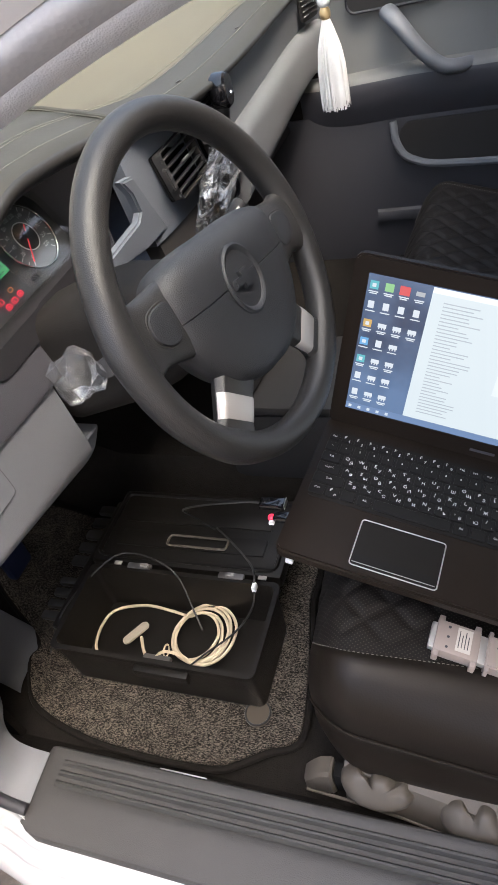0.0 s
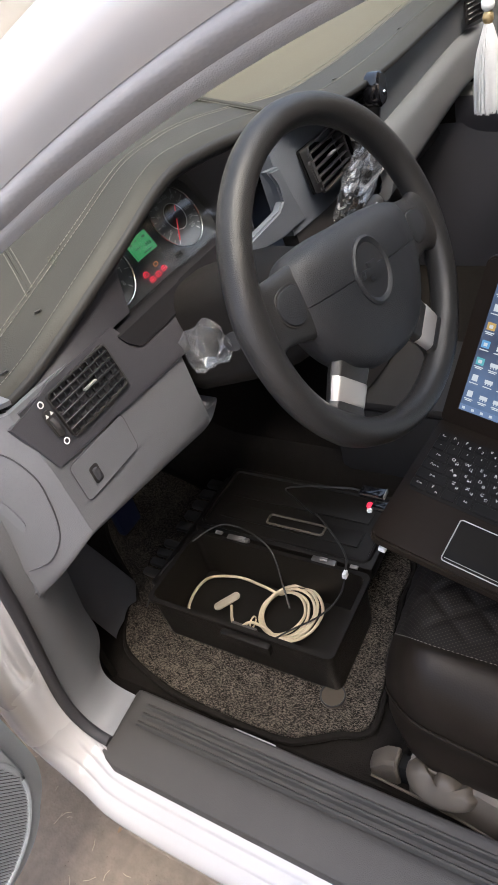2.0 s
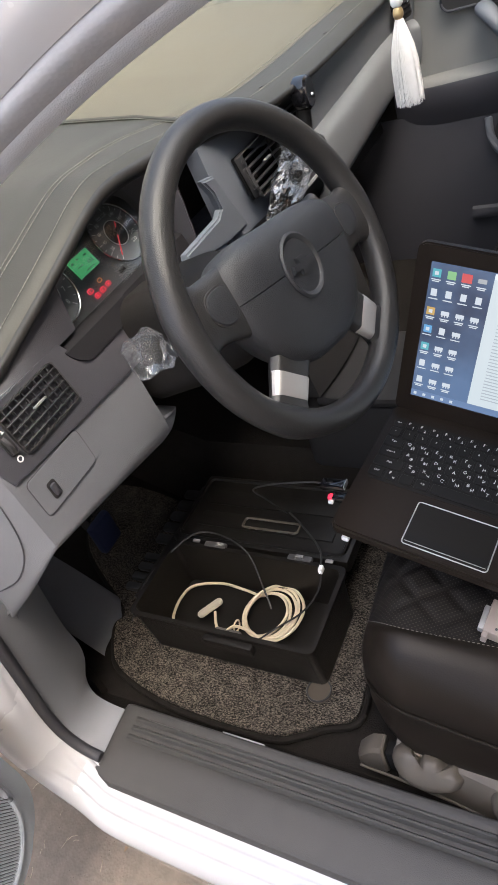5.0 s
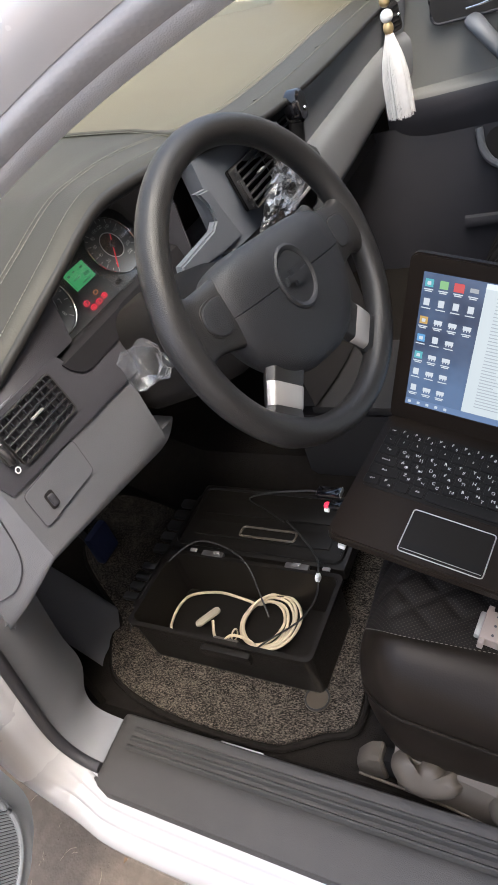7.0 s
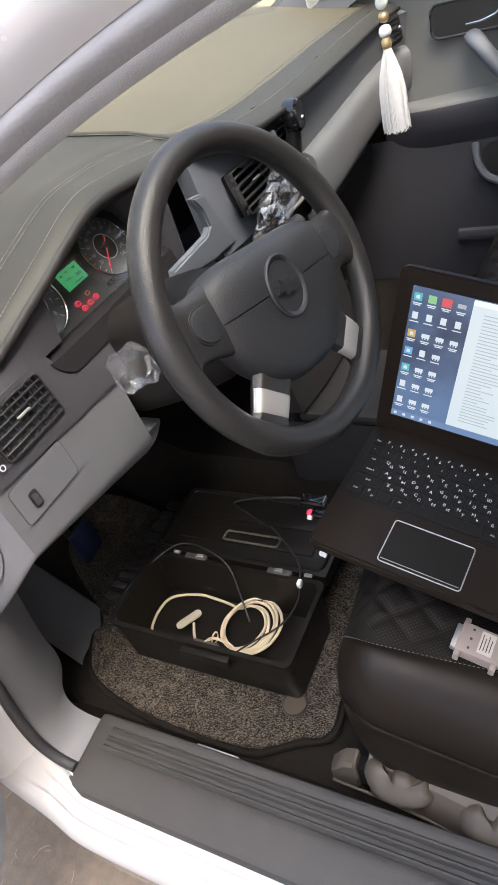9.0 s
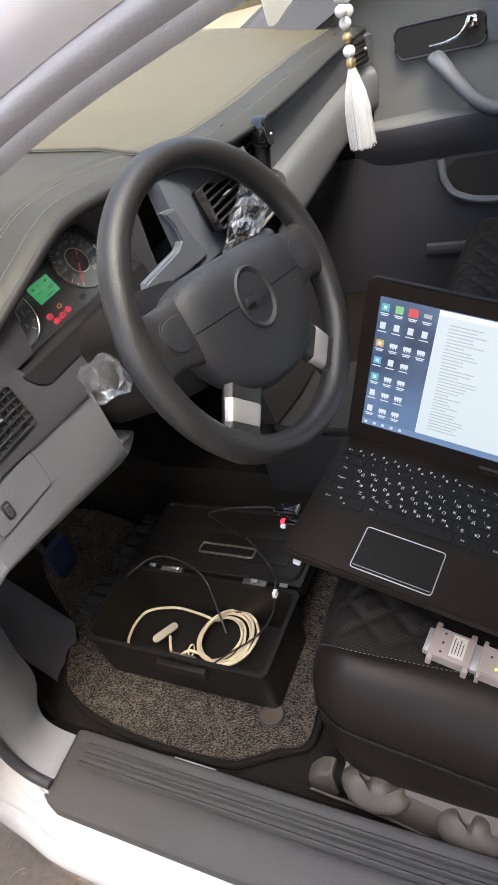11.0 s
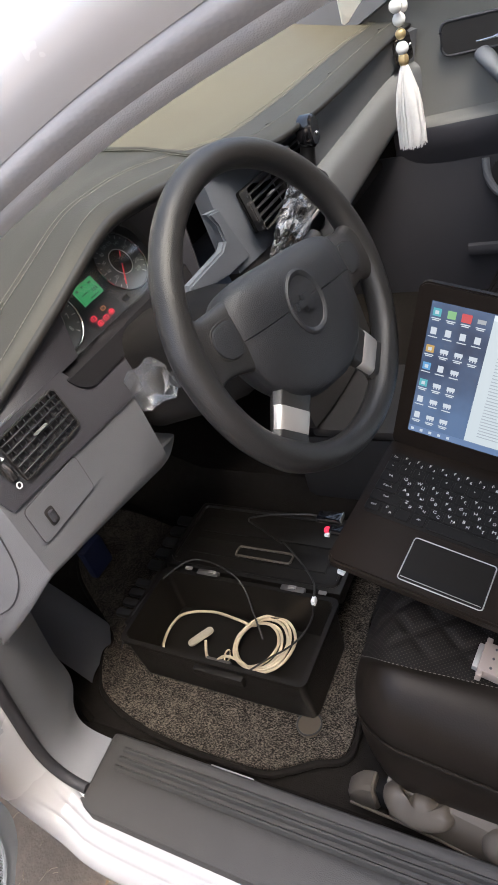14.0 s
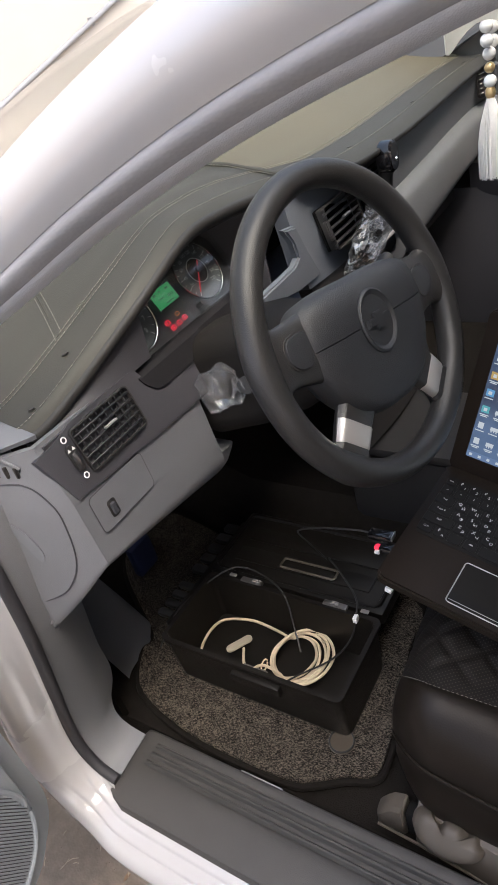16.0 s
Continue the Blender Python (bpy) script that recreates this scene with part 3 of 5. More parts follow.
HOODL = [dash_top(SPLIT - 0.035 + 0.035 * min(1, i / 25) + 0.03 * i / 100, lerp(0.02, 0.99, i / 100)) for i in range(101)]
part("hood_seam", tube([p + V(0, 0, 0.0015) for p in HOODL], 0.0042, 8), DASHSHADED, dash)
part("hood_stitch", stitches([p + V(-0.009, 0, 0.004) for p in HOODL], 0.004, 0.002, 0.0005), THREAD, dash)

# driver's side front: grey shell with a rounded outer corner, charcoal fascia set on it
PROFZ = (0.975, 0.965, 0.945, 0.90, 0.87, 0.84, 0.80, 0.775, 0.757, 0.745, 0.738)
PROFY = (0.9365, 0.9345, 0.929, 0.9155, 0.912, 0.9085, 0.905, 0.905, 0.913, 0.93, 0.955)
PROF = smoothed([(0, a, b) for a, b in zip(PROFY, PROFZ)], 40)


def lift(x, z):
    """The knee panel's lower edge rises towards its outer corner."""
    return 0.05 * max(0, min(1, (0.36 - x) / 0.25)) * max(0, min(1, (0.82 - z) / 0.08))


def shell(u, v):
    p = shell_flat(u, v)
    dip = 0.6 * max(0, p.z - 0.90) * max(0, min(1, (p.x - 0.286) / 0.012))
    return p + V(0, 0.2 * dip, lift(p.x, PROF[int(round(v * 39))].z) - dip)


def shell_flat(u, v):
    q = PROF[int(round(v * 39))]
    if u <= 0.2:
        t = 1 - u / 0.2
        drop = 0.09 * t * max(0, min(1, (0.87 - q.z) / 0.12))
        return V(0.115 - 0.055 * t - 0.004 * math.sin(math.pi * t), q.y + 0.085 * t - 0.006 * math.sin(math.pi * t), q.z - drop)
    return V(lerp(0.115, 0.366 + 0.02 * max(0, v - 0.55), (u - 0.2) / 0.8), q.y, q.z)


part("knee_panel", sheet(shell, 50, 39, 0.01), GREY, dash, "grey lower knee panel")
def dash_side(u, v):
    p = shell(0, u)
    return V(p.x + 0.004 * math.sin(math.pi * v), lerp(p.y, 1.24, v), lerp(p.z, lerp(1.0, 0.52, u), min(1, v * 1.8)))


part("dash_end", sheet(dash_side, 39, 20, 0.01), GREY, dash, "grey dashboard end panel")


part("end_cap", sheet(lambda u, v: V(lerp(0.056, 0.128, u), lerp(0.941 + 0.07 * (1 - u) ** 1.5, 1.24, v), 0.972 + 0.012 * u + 0.006 * math.sin(math.pi * u) + 0.012 * min(1, v * 6)), 12, 12, 0.006), GREY, dash, "grey top of the dashboard's end")


def fascia_at(x, z, out=0.004):
    j = min(range(40), key=lambda k: abs(PROF[k].z - z))
    k = 1 if PROF[j].z >= z else -1
    o = PROF[max(0, min(39, j + k))]
    t = (z - PROF[j].z) / (o.z - PROF[j].z) if abs(o.z - PROF[j].z) > 1e-5 else 0
    return V(x, lerp(PROF[j].y, o.y, max(0, min(1, t))) - out, z)


def end_face(x, z, out=0.0):
    """A point on the dashboard's rounded end, x across the car."""
    t = (0.115 - x) / 0.055
    return V(x - 0.004 * math.sin(math.pi * max(0, min(1, t))), fascia_at(0.115, z, 0).y + 0.085 * t - 0.006 * math.sin(math.pi * max(0, min(1, t))), z) + V(-0.84, -0.54, 0) * out


COVER = smoothed([(0.062, 0.945, 0), (0.093, 0.940, 0), (0.103, 0.905, 0), (0.102, 0.86, 0), (0.095, 0.815, 0), (0.080, 0.78, 0), (0.064, 0.765, 0)], 50)
part("end_cover", tube([end_face(p.x, p.y, 0.0006) for p in COVER], 0.0010, 6), DARK, dash, "fine joint round the end cover")
SLOT = smoothed([(0.070, 0.895, 0), (0.077, 0.875, 0), (0.080, 0.845, 0), (0.076, 0.832, 0), (0.073, 0.85, 0), (0.070, 0.875, 0)], 30, True)
part("end_finger_slot", rings([[end_face(p.x, p.y, o) for p in SLOT] for o in (-0.004, 0.0012)]), SLATE, dash)
FTOP = lambda x: min(0.974, ZR(x) - 0.022) - 0.038 * max(0, min(1, (x - 0.290) / 0.012))


def driver_fascia(u, v):
    x = lerp(0.105 + 0.018 * v, 0.42, u)
    return fascia_at(x, lerp(FTOP(x), lerp(0.899, 0.879, u), v))


part("driver_fascia", sheet(driver_fascia, 50, 12, 0.008), DARK, dash, "charcoal fascia round the side vent")
part("column_fascia", sheet(lambda u, v: V(lerp(0.415, 0.62, u), lerp(0.955, 0.90, v), lerp(0.965, 0.80, v)), 6, 6, 0.01), DARKER, dash)
HOOK = smoothed([(0.345, 0.905, 0.835), (0.366, 0.905, 0.828), (0.362, 0.905, 0.806), (0.366, 0.907, 0.786), (0.382, 0.910, 0.775), (0.405, 0.914, 0.768), (0.428, 0.920, 0.762), (0.418, 0.920, 0.752), (0.392, 0.914, 0.748), (0.362, 0.908, 0.753), (0.335, 0.905, 0.762), (0.325, 0.905, 0.79)], 60, True)
part("hook_trim", rings([[V(p.x, p.y + 0.006 + h, p.z) + (V(0.362, 0, 0.785) - V(p.x, 0, p.z)) * k for p in HOOK] for k, h in ((0.0, 0.04), (0.0, 0.010), (0.03, 0.004), (0.10, 0.0), (0.30, -0.0015), (0.7, -0.002))]), GREY, dash, "grey hooked corner of the knee panel")
# small demister grille in the corner
part("upper_fascia", sheet(lambda u, v: V(lerp(0.124, 0.325, u), lerp(YR(lerp(0.124, 0.325, u)) + 0.010, 0.9325, v), lerp(ZR(lerp(0.124, 0.325, u)) - 0.018, 0.970, v)), 12, 4, 0.008), DARK, dash)
dg = thing("demister_vent", "small grey demister grille with dark slots", "air vent", "air vents")
rim_ = [(0.066, 1.000), (0.090, 0.992), (0.1005, 0.972), (0.098, 0.958), (0.090, 0.957), (0.066, 0.968)]
part("grille_rim", tube([V(x - 0.004, 0.944 + (0.105 - x) * 1.5, z - 0.014) for x, z in rim_], 0.0022, 6, True), GREY, dg)
for i in range(6):
    x = 0.097 - 0.006 * i
    part("slot", box((x - 0.004, 0.942 + (0.105 - x) * 1.5, 0.954 + 0.0032 * i), (0.0042, 0.004, 0.016 - 0.001 * abs(i - 2)), 0.001), DARKER, dg)

# instrument cluster in its hooded recess
def writing(text, size, m=None, depth=0.0):
    """A flat mesh of text, centred, in the built-in font."""
    cu = bpy.data.curves.new("text", "FONT")
    cu.body, cu.size, cu.align_x, cu.align_y, cu.resolution_u = text, size, "CENTER", "CENTER", 2
    ob = bpy.data.objects.new("text", cu)
    bm = bmesh.new()
    bm.from_mesh(ob.to_mesh())
    ob.to_mesh_clear()
    bpy.data.objects.remove(ob)
    bm.transform((m or Matrix()))
    return bm


CLPANEL = mat("cluster_black", (0.030, 0.031, 0.034), 0.3, vary=0.05)
CL = frame_matrix((0.413, 0.968, 1.008), (1, 0, 0), (0, 0.5, 0.866), (0, -0.866, 0.5))
clus = thing("instrument_cluster", "lit instrument cluster with two round dials", "instrument cluster", m=CL)
part("panel", plate(round_rect(0.285, 0.105, 0.03, 6, 0.012, -0.003, 0), 0.01, (0, 0, -1)), CLPANEL, clus)
for cx, top, step in ((-0.075, 8, 1), (0.091, 220, 20)):
    M0 = Matrix.Translation((cx, 0.003, 0.001))
    d = part("dial", disc(0.043, 0.002, 40, M0), DIALG, clus)
    part("dial_ring", tube([M0 @ V(0.045 * math.cos(a), 0.045 * math.sin(a), 0.003) for a in (2 * math.pi * i / 60 for i in range(60))], 0.0011, 8, True), CHROME, d)
    part("inner_ring", tube([M0 @ V(0.019 * math.cos(a), 0.019 * math.sin(a), 0.003) for a in (2 * math.pi * i / 40 for i in range(40))], 0.0007, 6, True), TICK, d)
    part("ring_shade", plate([M0 @ V(0.0185 * math.cos(a), 0.0185 * math.sin(a), 0.002) for a in (2 * math.pi * i / 40 for i in range(40))], 0.0004), DARKER, d)
    n = top // step
    for i in range(2 * n + 1):
        a = radians(232 - 284 * i / (2 * n))
        long = 0.006 if i % 2 == 0 else 0.0035
        part("tick", box((0, 0, 0), (long, 0.0008, 0.0005), m=M0 @ Matrix.Rotation(a, 4, "Z") @ Matrix.Translation((0.0415 - long / 2, 0, 0.0025))), TICK, d)
        if i % 2 == 0:
            q = M0 @ V(0.029 * math.cos(a), 0.029 * math.sin(a), 0.0022)
            part("numeral", writing(str(i // 2 * step), 0.0075 if top > 10 else 0.010, Matrix.Translation(q)), TICK, d)
    a0 = 229 if top > 10 else 225
    bm = box((0, 0, 0), (0.036, 0.0016, 0.0008), m=M0 @ Matrix.Rotation(radians(a0), 4, "Z") @ Matrix.Translation((0.019, 0, 0.005)))
    box((0, 0, 0), (0.016, 0.0014, 0.0008), m=M0 @ Matrix.Rotation(radians(a0 + 180), 4, "Z") @ Matrix.Translation((0.008, 0, 0.005)), bm=bm)
    part("needle", bm, REDDIM, d, "red pointer")
    part("needle_cap", disc(0.005, 0.004, 20, M0 @ Matrix.Translation((0, 0, 0.004))), DARKER, d)
lcd = part("lcd", box((0.008, 0.002, 0.002), (0.044, 0.027, 0.002), 0.0006), GREEN, clus, "green lit display")
LCDINK = mat("lcd_ink", (0.01, 0.06, 0.02), 0.4, emit=(0.04, 0.2, 0.08), power=0.06, vary=0)
for x, y, w, h in ((-0.008, 0.0095, 0.005, 0.003), (0.004, 0.0105, 0.004, 0.002), (0.020, 0.0095, 0.006, 0.0026), (0.0, 0.001, 0.012, 0.0012), (0.016, -0.001, 0.002, 0.005), (0.020, -0.001, 0.002, 0.005), (0.024, -0.001, 0.002, 0.005), (0.012, -0.008, 0.018, 0.0014)):
    part("digit_bar", box((x, y, 0.0032), (w, h, 0.0003)), LCDINK, lcd)
for i, (x, y) in enumerate(((-0.018, -0.0300), (-0.014, -0.0400), (0.0, -0.0393), (0.0145, -0.0383))):
    bm = tube([V(x + p.x, y + p.y, 0.0016) for p in round_rect(0.0090, 0.0056, 0.0015, 3)], 0.00045, 5, True)
    for k in range(i % 2 + 1):
        box((x - 0.001 + 0.002 * k, y, 0.0016), (0.0008, 0.0030, 0.0006), bm=bm)
    box((x, y + 0.0036, 0.0016), (0.003, 0.0007, 0.0006), bm=bm)
    part("warning_lamp", bm, RED, clus, "red lit warning sign")
part("warning_lamp", tube([V(0.0075 + p.x, -0.0275 + p.y, 0.0016) for p in round_rect(0.008, 0.0048, 0.002, 3)], 0.0005, 5, True), mat("amber_lamp", (0.3, 0.12, 0.03), 0.4, emit=(1, 0.35, 0.12), power=0.10, vary=0), clus, "amber lit warning sign")
lens = part("lens", sheet(lambda u, v: V(lerp(-0.128, 0.150, u), lerp(-0.052, 0.056, v), 0.012 + 0.004 * math.sin(math.pi * v)), 12, 8), GLASS, clus, "clear curved lens over the dials")
lens.visible_shadow = False
part("trip_button", disc(0.0035, 0.014, 16, Matrix.Translation((0.049, -0.038, 0))), DARKER, clus)

CI = CL.inverted()
GLOSSB = mat("satin_black", (0.013, 0.0125, 0.014), 0.7, vary=0.08, spec=0.15)


def under_cluster(u, v):
    """A short ledge below the dials, then a face down to the fascia."""
    x = lerp(0.288 + 0.010 * v * v, 0.615, u)
    z1 = lerp(0.933, 0.930, u) + 0.010 * max(0, 1 - u / 0.06) ** 2
    y0, y1 = (0.9265, fascia_at(x, z1, 0.0075).y) if x < 0.42 else (0.930, 0.922)
    if v < 0.25:
        return CI @ V(x, lerp(0.9445, y0, v / 0.25), lerp(0.966, 0.959, v / 0.25))
    return CI @ V(x, lerp(y0, y1, (v - 0.25) / 0.75), lerp(0.959, z1, (v - 0.25) / 0.75))


part("under_panel", sheet(under_cluster, 40, 12, 0.004), GLOSSB, clus, "smooth black panel below the dials")
part("recess_shelf", sheet(lambda u, v: CI @ V(lerp(0.27, 0.66, u), lerp(YR(lerp(0.27, 0.66, u)) + 0.012, 1.02, v), ZR(lerp(0.27, 0.66, u)) - 0.03 - 0.006 * v), 20, 4, 0.004), DARK, clus)
part("recess_end", sheet(lambda u, v: CI @ V(lerp(0.60, 0.585, v), lerp(0.91, 1.02, v), lerp(0.93, 1.075, u)), 4, 4, 0.004), DARK, clus)

# side vent
VT = frame_matrix((0.210, 0.9225, 0.9395), (1, 0, 0), (0, 0.268, 0.963), (0, -0.963, 0.268))


DUCT = mat("duct_black", (0.008, 0.008, 0.008), 0.95, vary=0, spec=0.05)
BLADE = mat("vent_blade", (0.013, 0.013, 0.014), 0.4, vary=0.05)


def air_vent(name, label, m, w, h, cols, rows_):
    ob = thing(name, label, "air vent", "air vents", m=m)
    fr = round_rect(w, h, 0.006, 5)
    inner = round_rect(w - 0.004, h - 0.004, 0.004, 5)
    part("frame", rings([fr, [p + V(0, 0, 0.005) for p in fr], [p + V(0, 0, 0.005) for p in inner], [p + V(0, 0, -0.012) for p in inner]], caps=False), DARKER, ob)
    part("duct", plate([p + V(0, 0, -0.014) for p in inner], 0.004, (0, 0, -1)), DUCT, ob)
    for i in range(1, cols):
        part("blade", box((-w / 2 + w * i / cols, 0, -0.0006), (0.0020, h - 0.004, 0.009), 0.0005, seg=1), BLADE, ob)
    for i in range(1, rows_):
        part("slat", box((0, -h / 2 + h * i / rows_, 0.0), (w - 0.004, 0.0024, 0.009), 0.0006, seg=1), BLADE, ob)
    part("tab", box((0.002, 0.004, 0.006), (0.021, 0.0026, 0.006), 0.001), SILVER, ob, "bright metal tab")
    return ob


air_vent("side_vent", "black square air vent with a small bright tab", VT, 0.104, 0.058, 9, 6)
wheelsw = thing("vent_wheel", "ribbed black vent thumbwheel between white marks", "thumbwheel", m=VT)
part("slot", plate([Vector((p.x - 0.063, p.y, 0.002)) for p in round_rect(0.012, 0.034, 0.006, 5)], 0.004), DARKER, wheelsw)
for x in (-0.0035, 0.0035):
    part("arrow", plate([V(-0.063 + x + dx, 0.012 + dy, 0.0062) for dx, dy in ((-0.0022, -0.002), (0.0022, -0.002), (0.0, 0.0024))], 0.0004), WHITEP, wheelsw, "white arrow")
part("ribbed_wheel", tube([V(-0.063, -0.014 + 0.020 * i / 10, 0.0045 + 0.003 * math.sin(math.pi * i / 10)) for i in range(11)], 0.0045, 8), DARKER, wheelsw)
for y in (0.025, -0.024):
    part("mark", tube([V(-0.063 + 0.0034 * math.cos(a), y + 0.0034 * math.sin(a), 0.004) for a in (2 * math.pi * i / 16 for i in range(16))], 0.0008, 5, True), WHITEP, wheelsw)

sw = thing("headlamp_level_switch", "grey switch panel with a small black thumbwheel", "switch panel", m=frame_matrix((0.182, 0.9098, 0.863), (1, 0, 0), (0, 0.11, 0.994), (0, -0.994, 0.11)))
part("cover", plate(round_rect(0.098, 0.052, 0.007, 6), 0.0012, (0, 0, 1), 0.0006), GREY, sw)
part("cover_joint", tube(round_rect(0.099, 0.053, 0.007, 6), 0.0007, 5, True), DARK, sw)
part("wheel_slot", plate(round_rect(0.014, 0.024, 0.004, 5, -0.023, -0.005, 0.0005), 0.0012), DARKER, sw)
part("thumbwheel", box((-0.023, -0.005, 0.003), (0.008, 0.016, 0.006), 0.0025), DARK, sw)

# passenger side: upper slate panel, lower grey glovebox, dark underside
PASS = smoothed([(0.93, 0.834, 0), (1.10, 0.832, 0), (1.25, 0.831, 0), (1.36, 0.828, 0), (1.43, 0.822, 0), (1.465, 0.812, 0), (1.488, 0.795, 0)], 61)
GLOVE = smoothed([(0, 0.003, 0), (0, -0.001, -0.004), (0, 0.0, -0.04), (0, 0.004, -0.074), (0, 0.012, -0.092), (0, 0.045, -0.103), (0, 0.10, -0.108)], 25)


def seam_z(x):
    """Where the passenger side's two panels meet."""
    return 0.954 + 0.053 * (x - 1.0)


def pass_front(u, v):
    p = PASS[int(round(u * 60))]
    return V(p.x, p.y + lerp(-0.014, 0.004, v), lerp(ZR(p.x) - 0.022, seam_z(p.x) + 0.003, v))


def pass_lower(u, v):
    p, q = PASS[int(round(u * 60))], GLOVE[int(round(v * 24))]
    return V(p.x, p.y + q.y, seam_z(p.x) + q.z * (1 - 0.35 * u))


part("slate_panel", sheet(pass_front, 60, 6, 0.02), SLATE, dash, "blue-grey upper passenger panel")
part("glovebox", sheet(pass_lower, 60, 24, 0.02), mat("glovebox_grey", (0.150, 0.157, 0.163), 0.5, grain=0.3, scale=900, vary=0.06), dash, "grey glovebox lid")
part("underside", sheet(lambda u, v: V(lerp(0.45, 1.47, u), lerp(0.90, 1.40, v), lerp(0.80, 0.70, v)), 6, 6, 0.02), DARKER, dash)
part("bulkhead", sheet(lambda u, v: V(lerp(0.06, 1.50, u), 1.42, lerp(0.3, 1.0, v)), 6, 6, 0.02), CARPET, dash)

for x, y in ((0.145, 1.28), (1.485, 1.12)):
    part("kick_wall", box((x, y, 0.62), (0.012, 0.32 if x < 1 else 0.64, 0.64)), CARPET, dash)

BLUEGREY = mat("blue_grey_plastic", (0.098, 0.110, 0.128), 0.5, grain=0.3, scale=900, vary=0.06)
# centre stack
part("centre_bezel", sheet(lambda u, v: V(lerp(0.645, 1.0, u), lerp(0.872, 0.855, v) + 0.015 * (2 * u - 1) ** 2, lerp(1.06, 0.915, v)), 16, 16, 0.03), BLUEGREY, dash, "blue-grey centre stack")
part("stack_panel", sheet(lambda u, v: V(lerp(0.655, 0.99, u), lerp(0.857, 0.80, v) + 0.015 * (2 * u - 1) ** 2, lerp(0.914, 0.60, v)), 12, 10, 0.03), DARKER, dash, "black lower centre stack")
for x in (0.757, 0.915):
    cv = air_vent("centre_vent", "black centre air vent with dark slats", frame_matrix((x, 0.848, 0.99), (1, 0, 0), (0, 0.25, 0.968), (0, -0.968, 0.25)), 0.113, 0.072, 1, 6)
    part("thumbwheel", plate([V(p.x - 0.066, p.y, 0.003) for p in round_rect(0.012, 0.034, 0.005, 5)], 0.006, (0, 0, 1), 0.002), DARKER, cv)
    for y in (0.026, -0.026):
        part("mark", disc(0.0028, 0.001, 12, Matrix.Translation((-0.066, y, 0.006))), BLADE, cv)
hz = thing("hazard_panel", "silver-edged switch block between the centre vents", "switch panel", m=frame_matrix((0.836, 0.842, 1.012), (1, 0, 0), (0, 0.25, 0.968), (0, -0.968, 0.25)))
part("block", box((0, 0, 0.004), (0.03, 0.05, 0.012), 0.004), SILVER, hz)
radio = thing("car_radio", "black car radio with silver strips", "radio", m=frame_matrix((0.875, 0.832, 0.935), (1, 0, 0), (0, 0.15, 0.99), (0, -0.99, 0.15)))
part("face", box((0, 0, 0), (0.19, 0.055, 0.012), 0.003), DARKER, radio)
for y in (0.022, -0.022):
    part("strip", box((0, y, 0.007), (0.18, 0.005, 0.004), 0.001), SILVER, radio)
for i in range(5):
    part("knob", ball(0.004, Matrix.Translation((-0.06 + 0.03 * i, 0.0, 0.008)), 8), WHITEP if i == 1 else GLOSS, radio)
SURR = ((0.598, 1.03), (0.632, 1.024), (0.655, 0.977), (0.684, 0.925), (0.611, 0.930), (0.50, 0.950), (0.505, 0.968), (0.608, 0.970), (0.622, 0.978), (0.616, 1.005))
part("cluster_surround", plate([V(x, 0.876, z) for x, z in SURR], 0.012, (0, -1, 0), 0.003, seg=3), BLUEGREY, dash, "blue-grey instrument surround")

console = thing("centre_console", "dark plastic centre console", "console")
part("body", box((0.77, 0.42, 0.44), (0.21, 0.92, 0.26), 0.02), DARKER, console)
part("top", box((0.77, 0.40, 0.582), (0.215, 0.86, 0.02), 0.008), DARKER, console)
part("gear_gaiter", rings([[V(0.77 + p.x * k, 0.60 + p.y * k, z) for p in round_rect(0.10, 0.12, 0.03, 6)] for k, z in ((1.0, 0.59), (0.8, 0.61), (0.45, 0.65), (0.2, 0.67))]), LEATHER, console)

# steering wheel
TL, AZ, TURNED = radians(20.8), radians(-6.4), radians(-8)
n_ = V(math.sin(AZ) * math.cos(TL), -math.cos(TL) * math.cos(AZ), math.sin(TL))
u_ = V(0, 0, 1).cross(n_).normalized()
v_ = n_.cross(u_)
SW = frame_matrix((0.4147, 0.6698, 0.982), u_, v_, n_)
whl = thing("steering_wheel", "black moulded steering wheel with silver spoke inserts", "steering wheel", m=SW @ Matrix.Rotation(TURNED, 4, "Z"))
rim = []
for i in range(120):
    a = 2 * math.pi * i / 120
    deg = math.degrees(a) % 360
    fat = 1 + 0.13 * max(math.exp(-((deg - c) / 9) ** 2) for c in (5, 175, 230, 310))
    rim.append((V(0.176 * math.cos(a), 0.176 * math.sin(a), 0), a, fat))
part("rim", rings([[p + V(math.cos(a), math.sin(a), 0) * 0.0163 * k * math.cos(q) + V(0, 0, 0.0178 * math.sin(q)) for q in (2 * math.pi * j / 22 for j in range(22))] for p, a, k in rim], loop=True), WHEEL, whl)
HUBO = [(0.0, 0.057), (0.06, 0.057), (0.098, 0.050), (0.114, 0.03), (0.114, -0.012), (0.10, -0.052), (0.072, -0.086), (0.032, -0.103), (0.0, -0.105)]
hub_pts = [(x, y) for x, y in HUBO] + [(-x, y) for x, y in HUBO[-2:0:-1]]
ho = smoothed([(x, y, 0) for x, y in hub_pts], 80, True)


def hub_half(top):
    """The cover's upper or lower half; a fine groove parts them."""
    secs = []
    for s_, z in ((0.80, -0.040), (0.93, -0.028), (0.985, -0.012), (0.99, 0.0), (0.96, 0.011), (0.86, 0.019), (0.66, 0.0245), (0.4, 0.027), (0.1, 0.028)):
        row = []
        for p in ho:
            y = p.y * s_
            row.append(V(p.x * s_, max(y, 0.0006) if top else min(y, -0.0006), z))
        secs.append(row)
    return rings(secs)


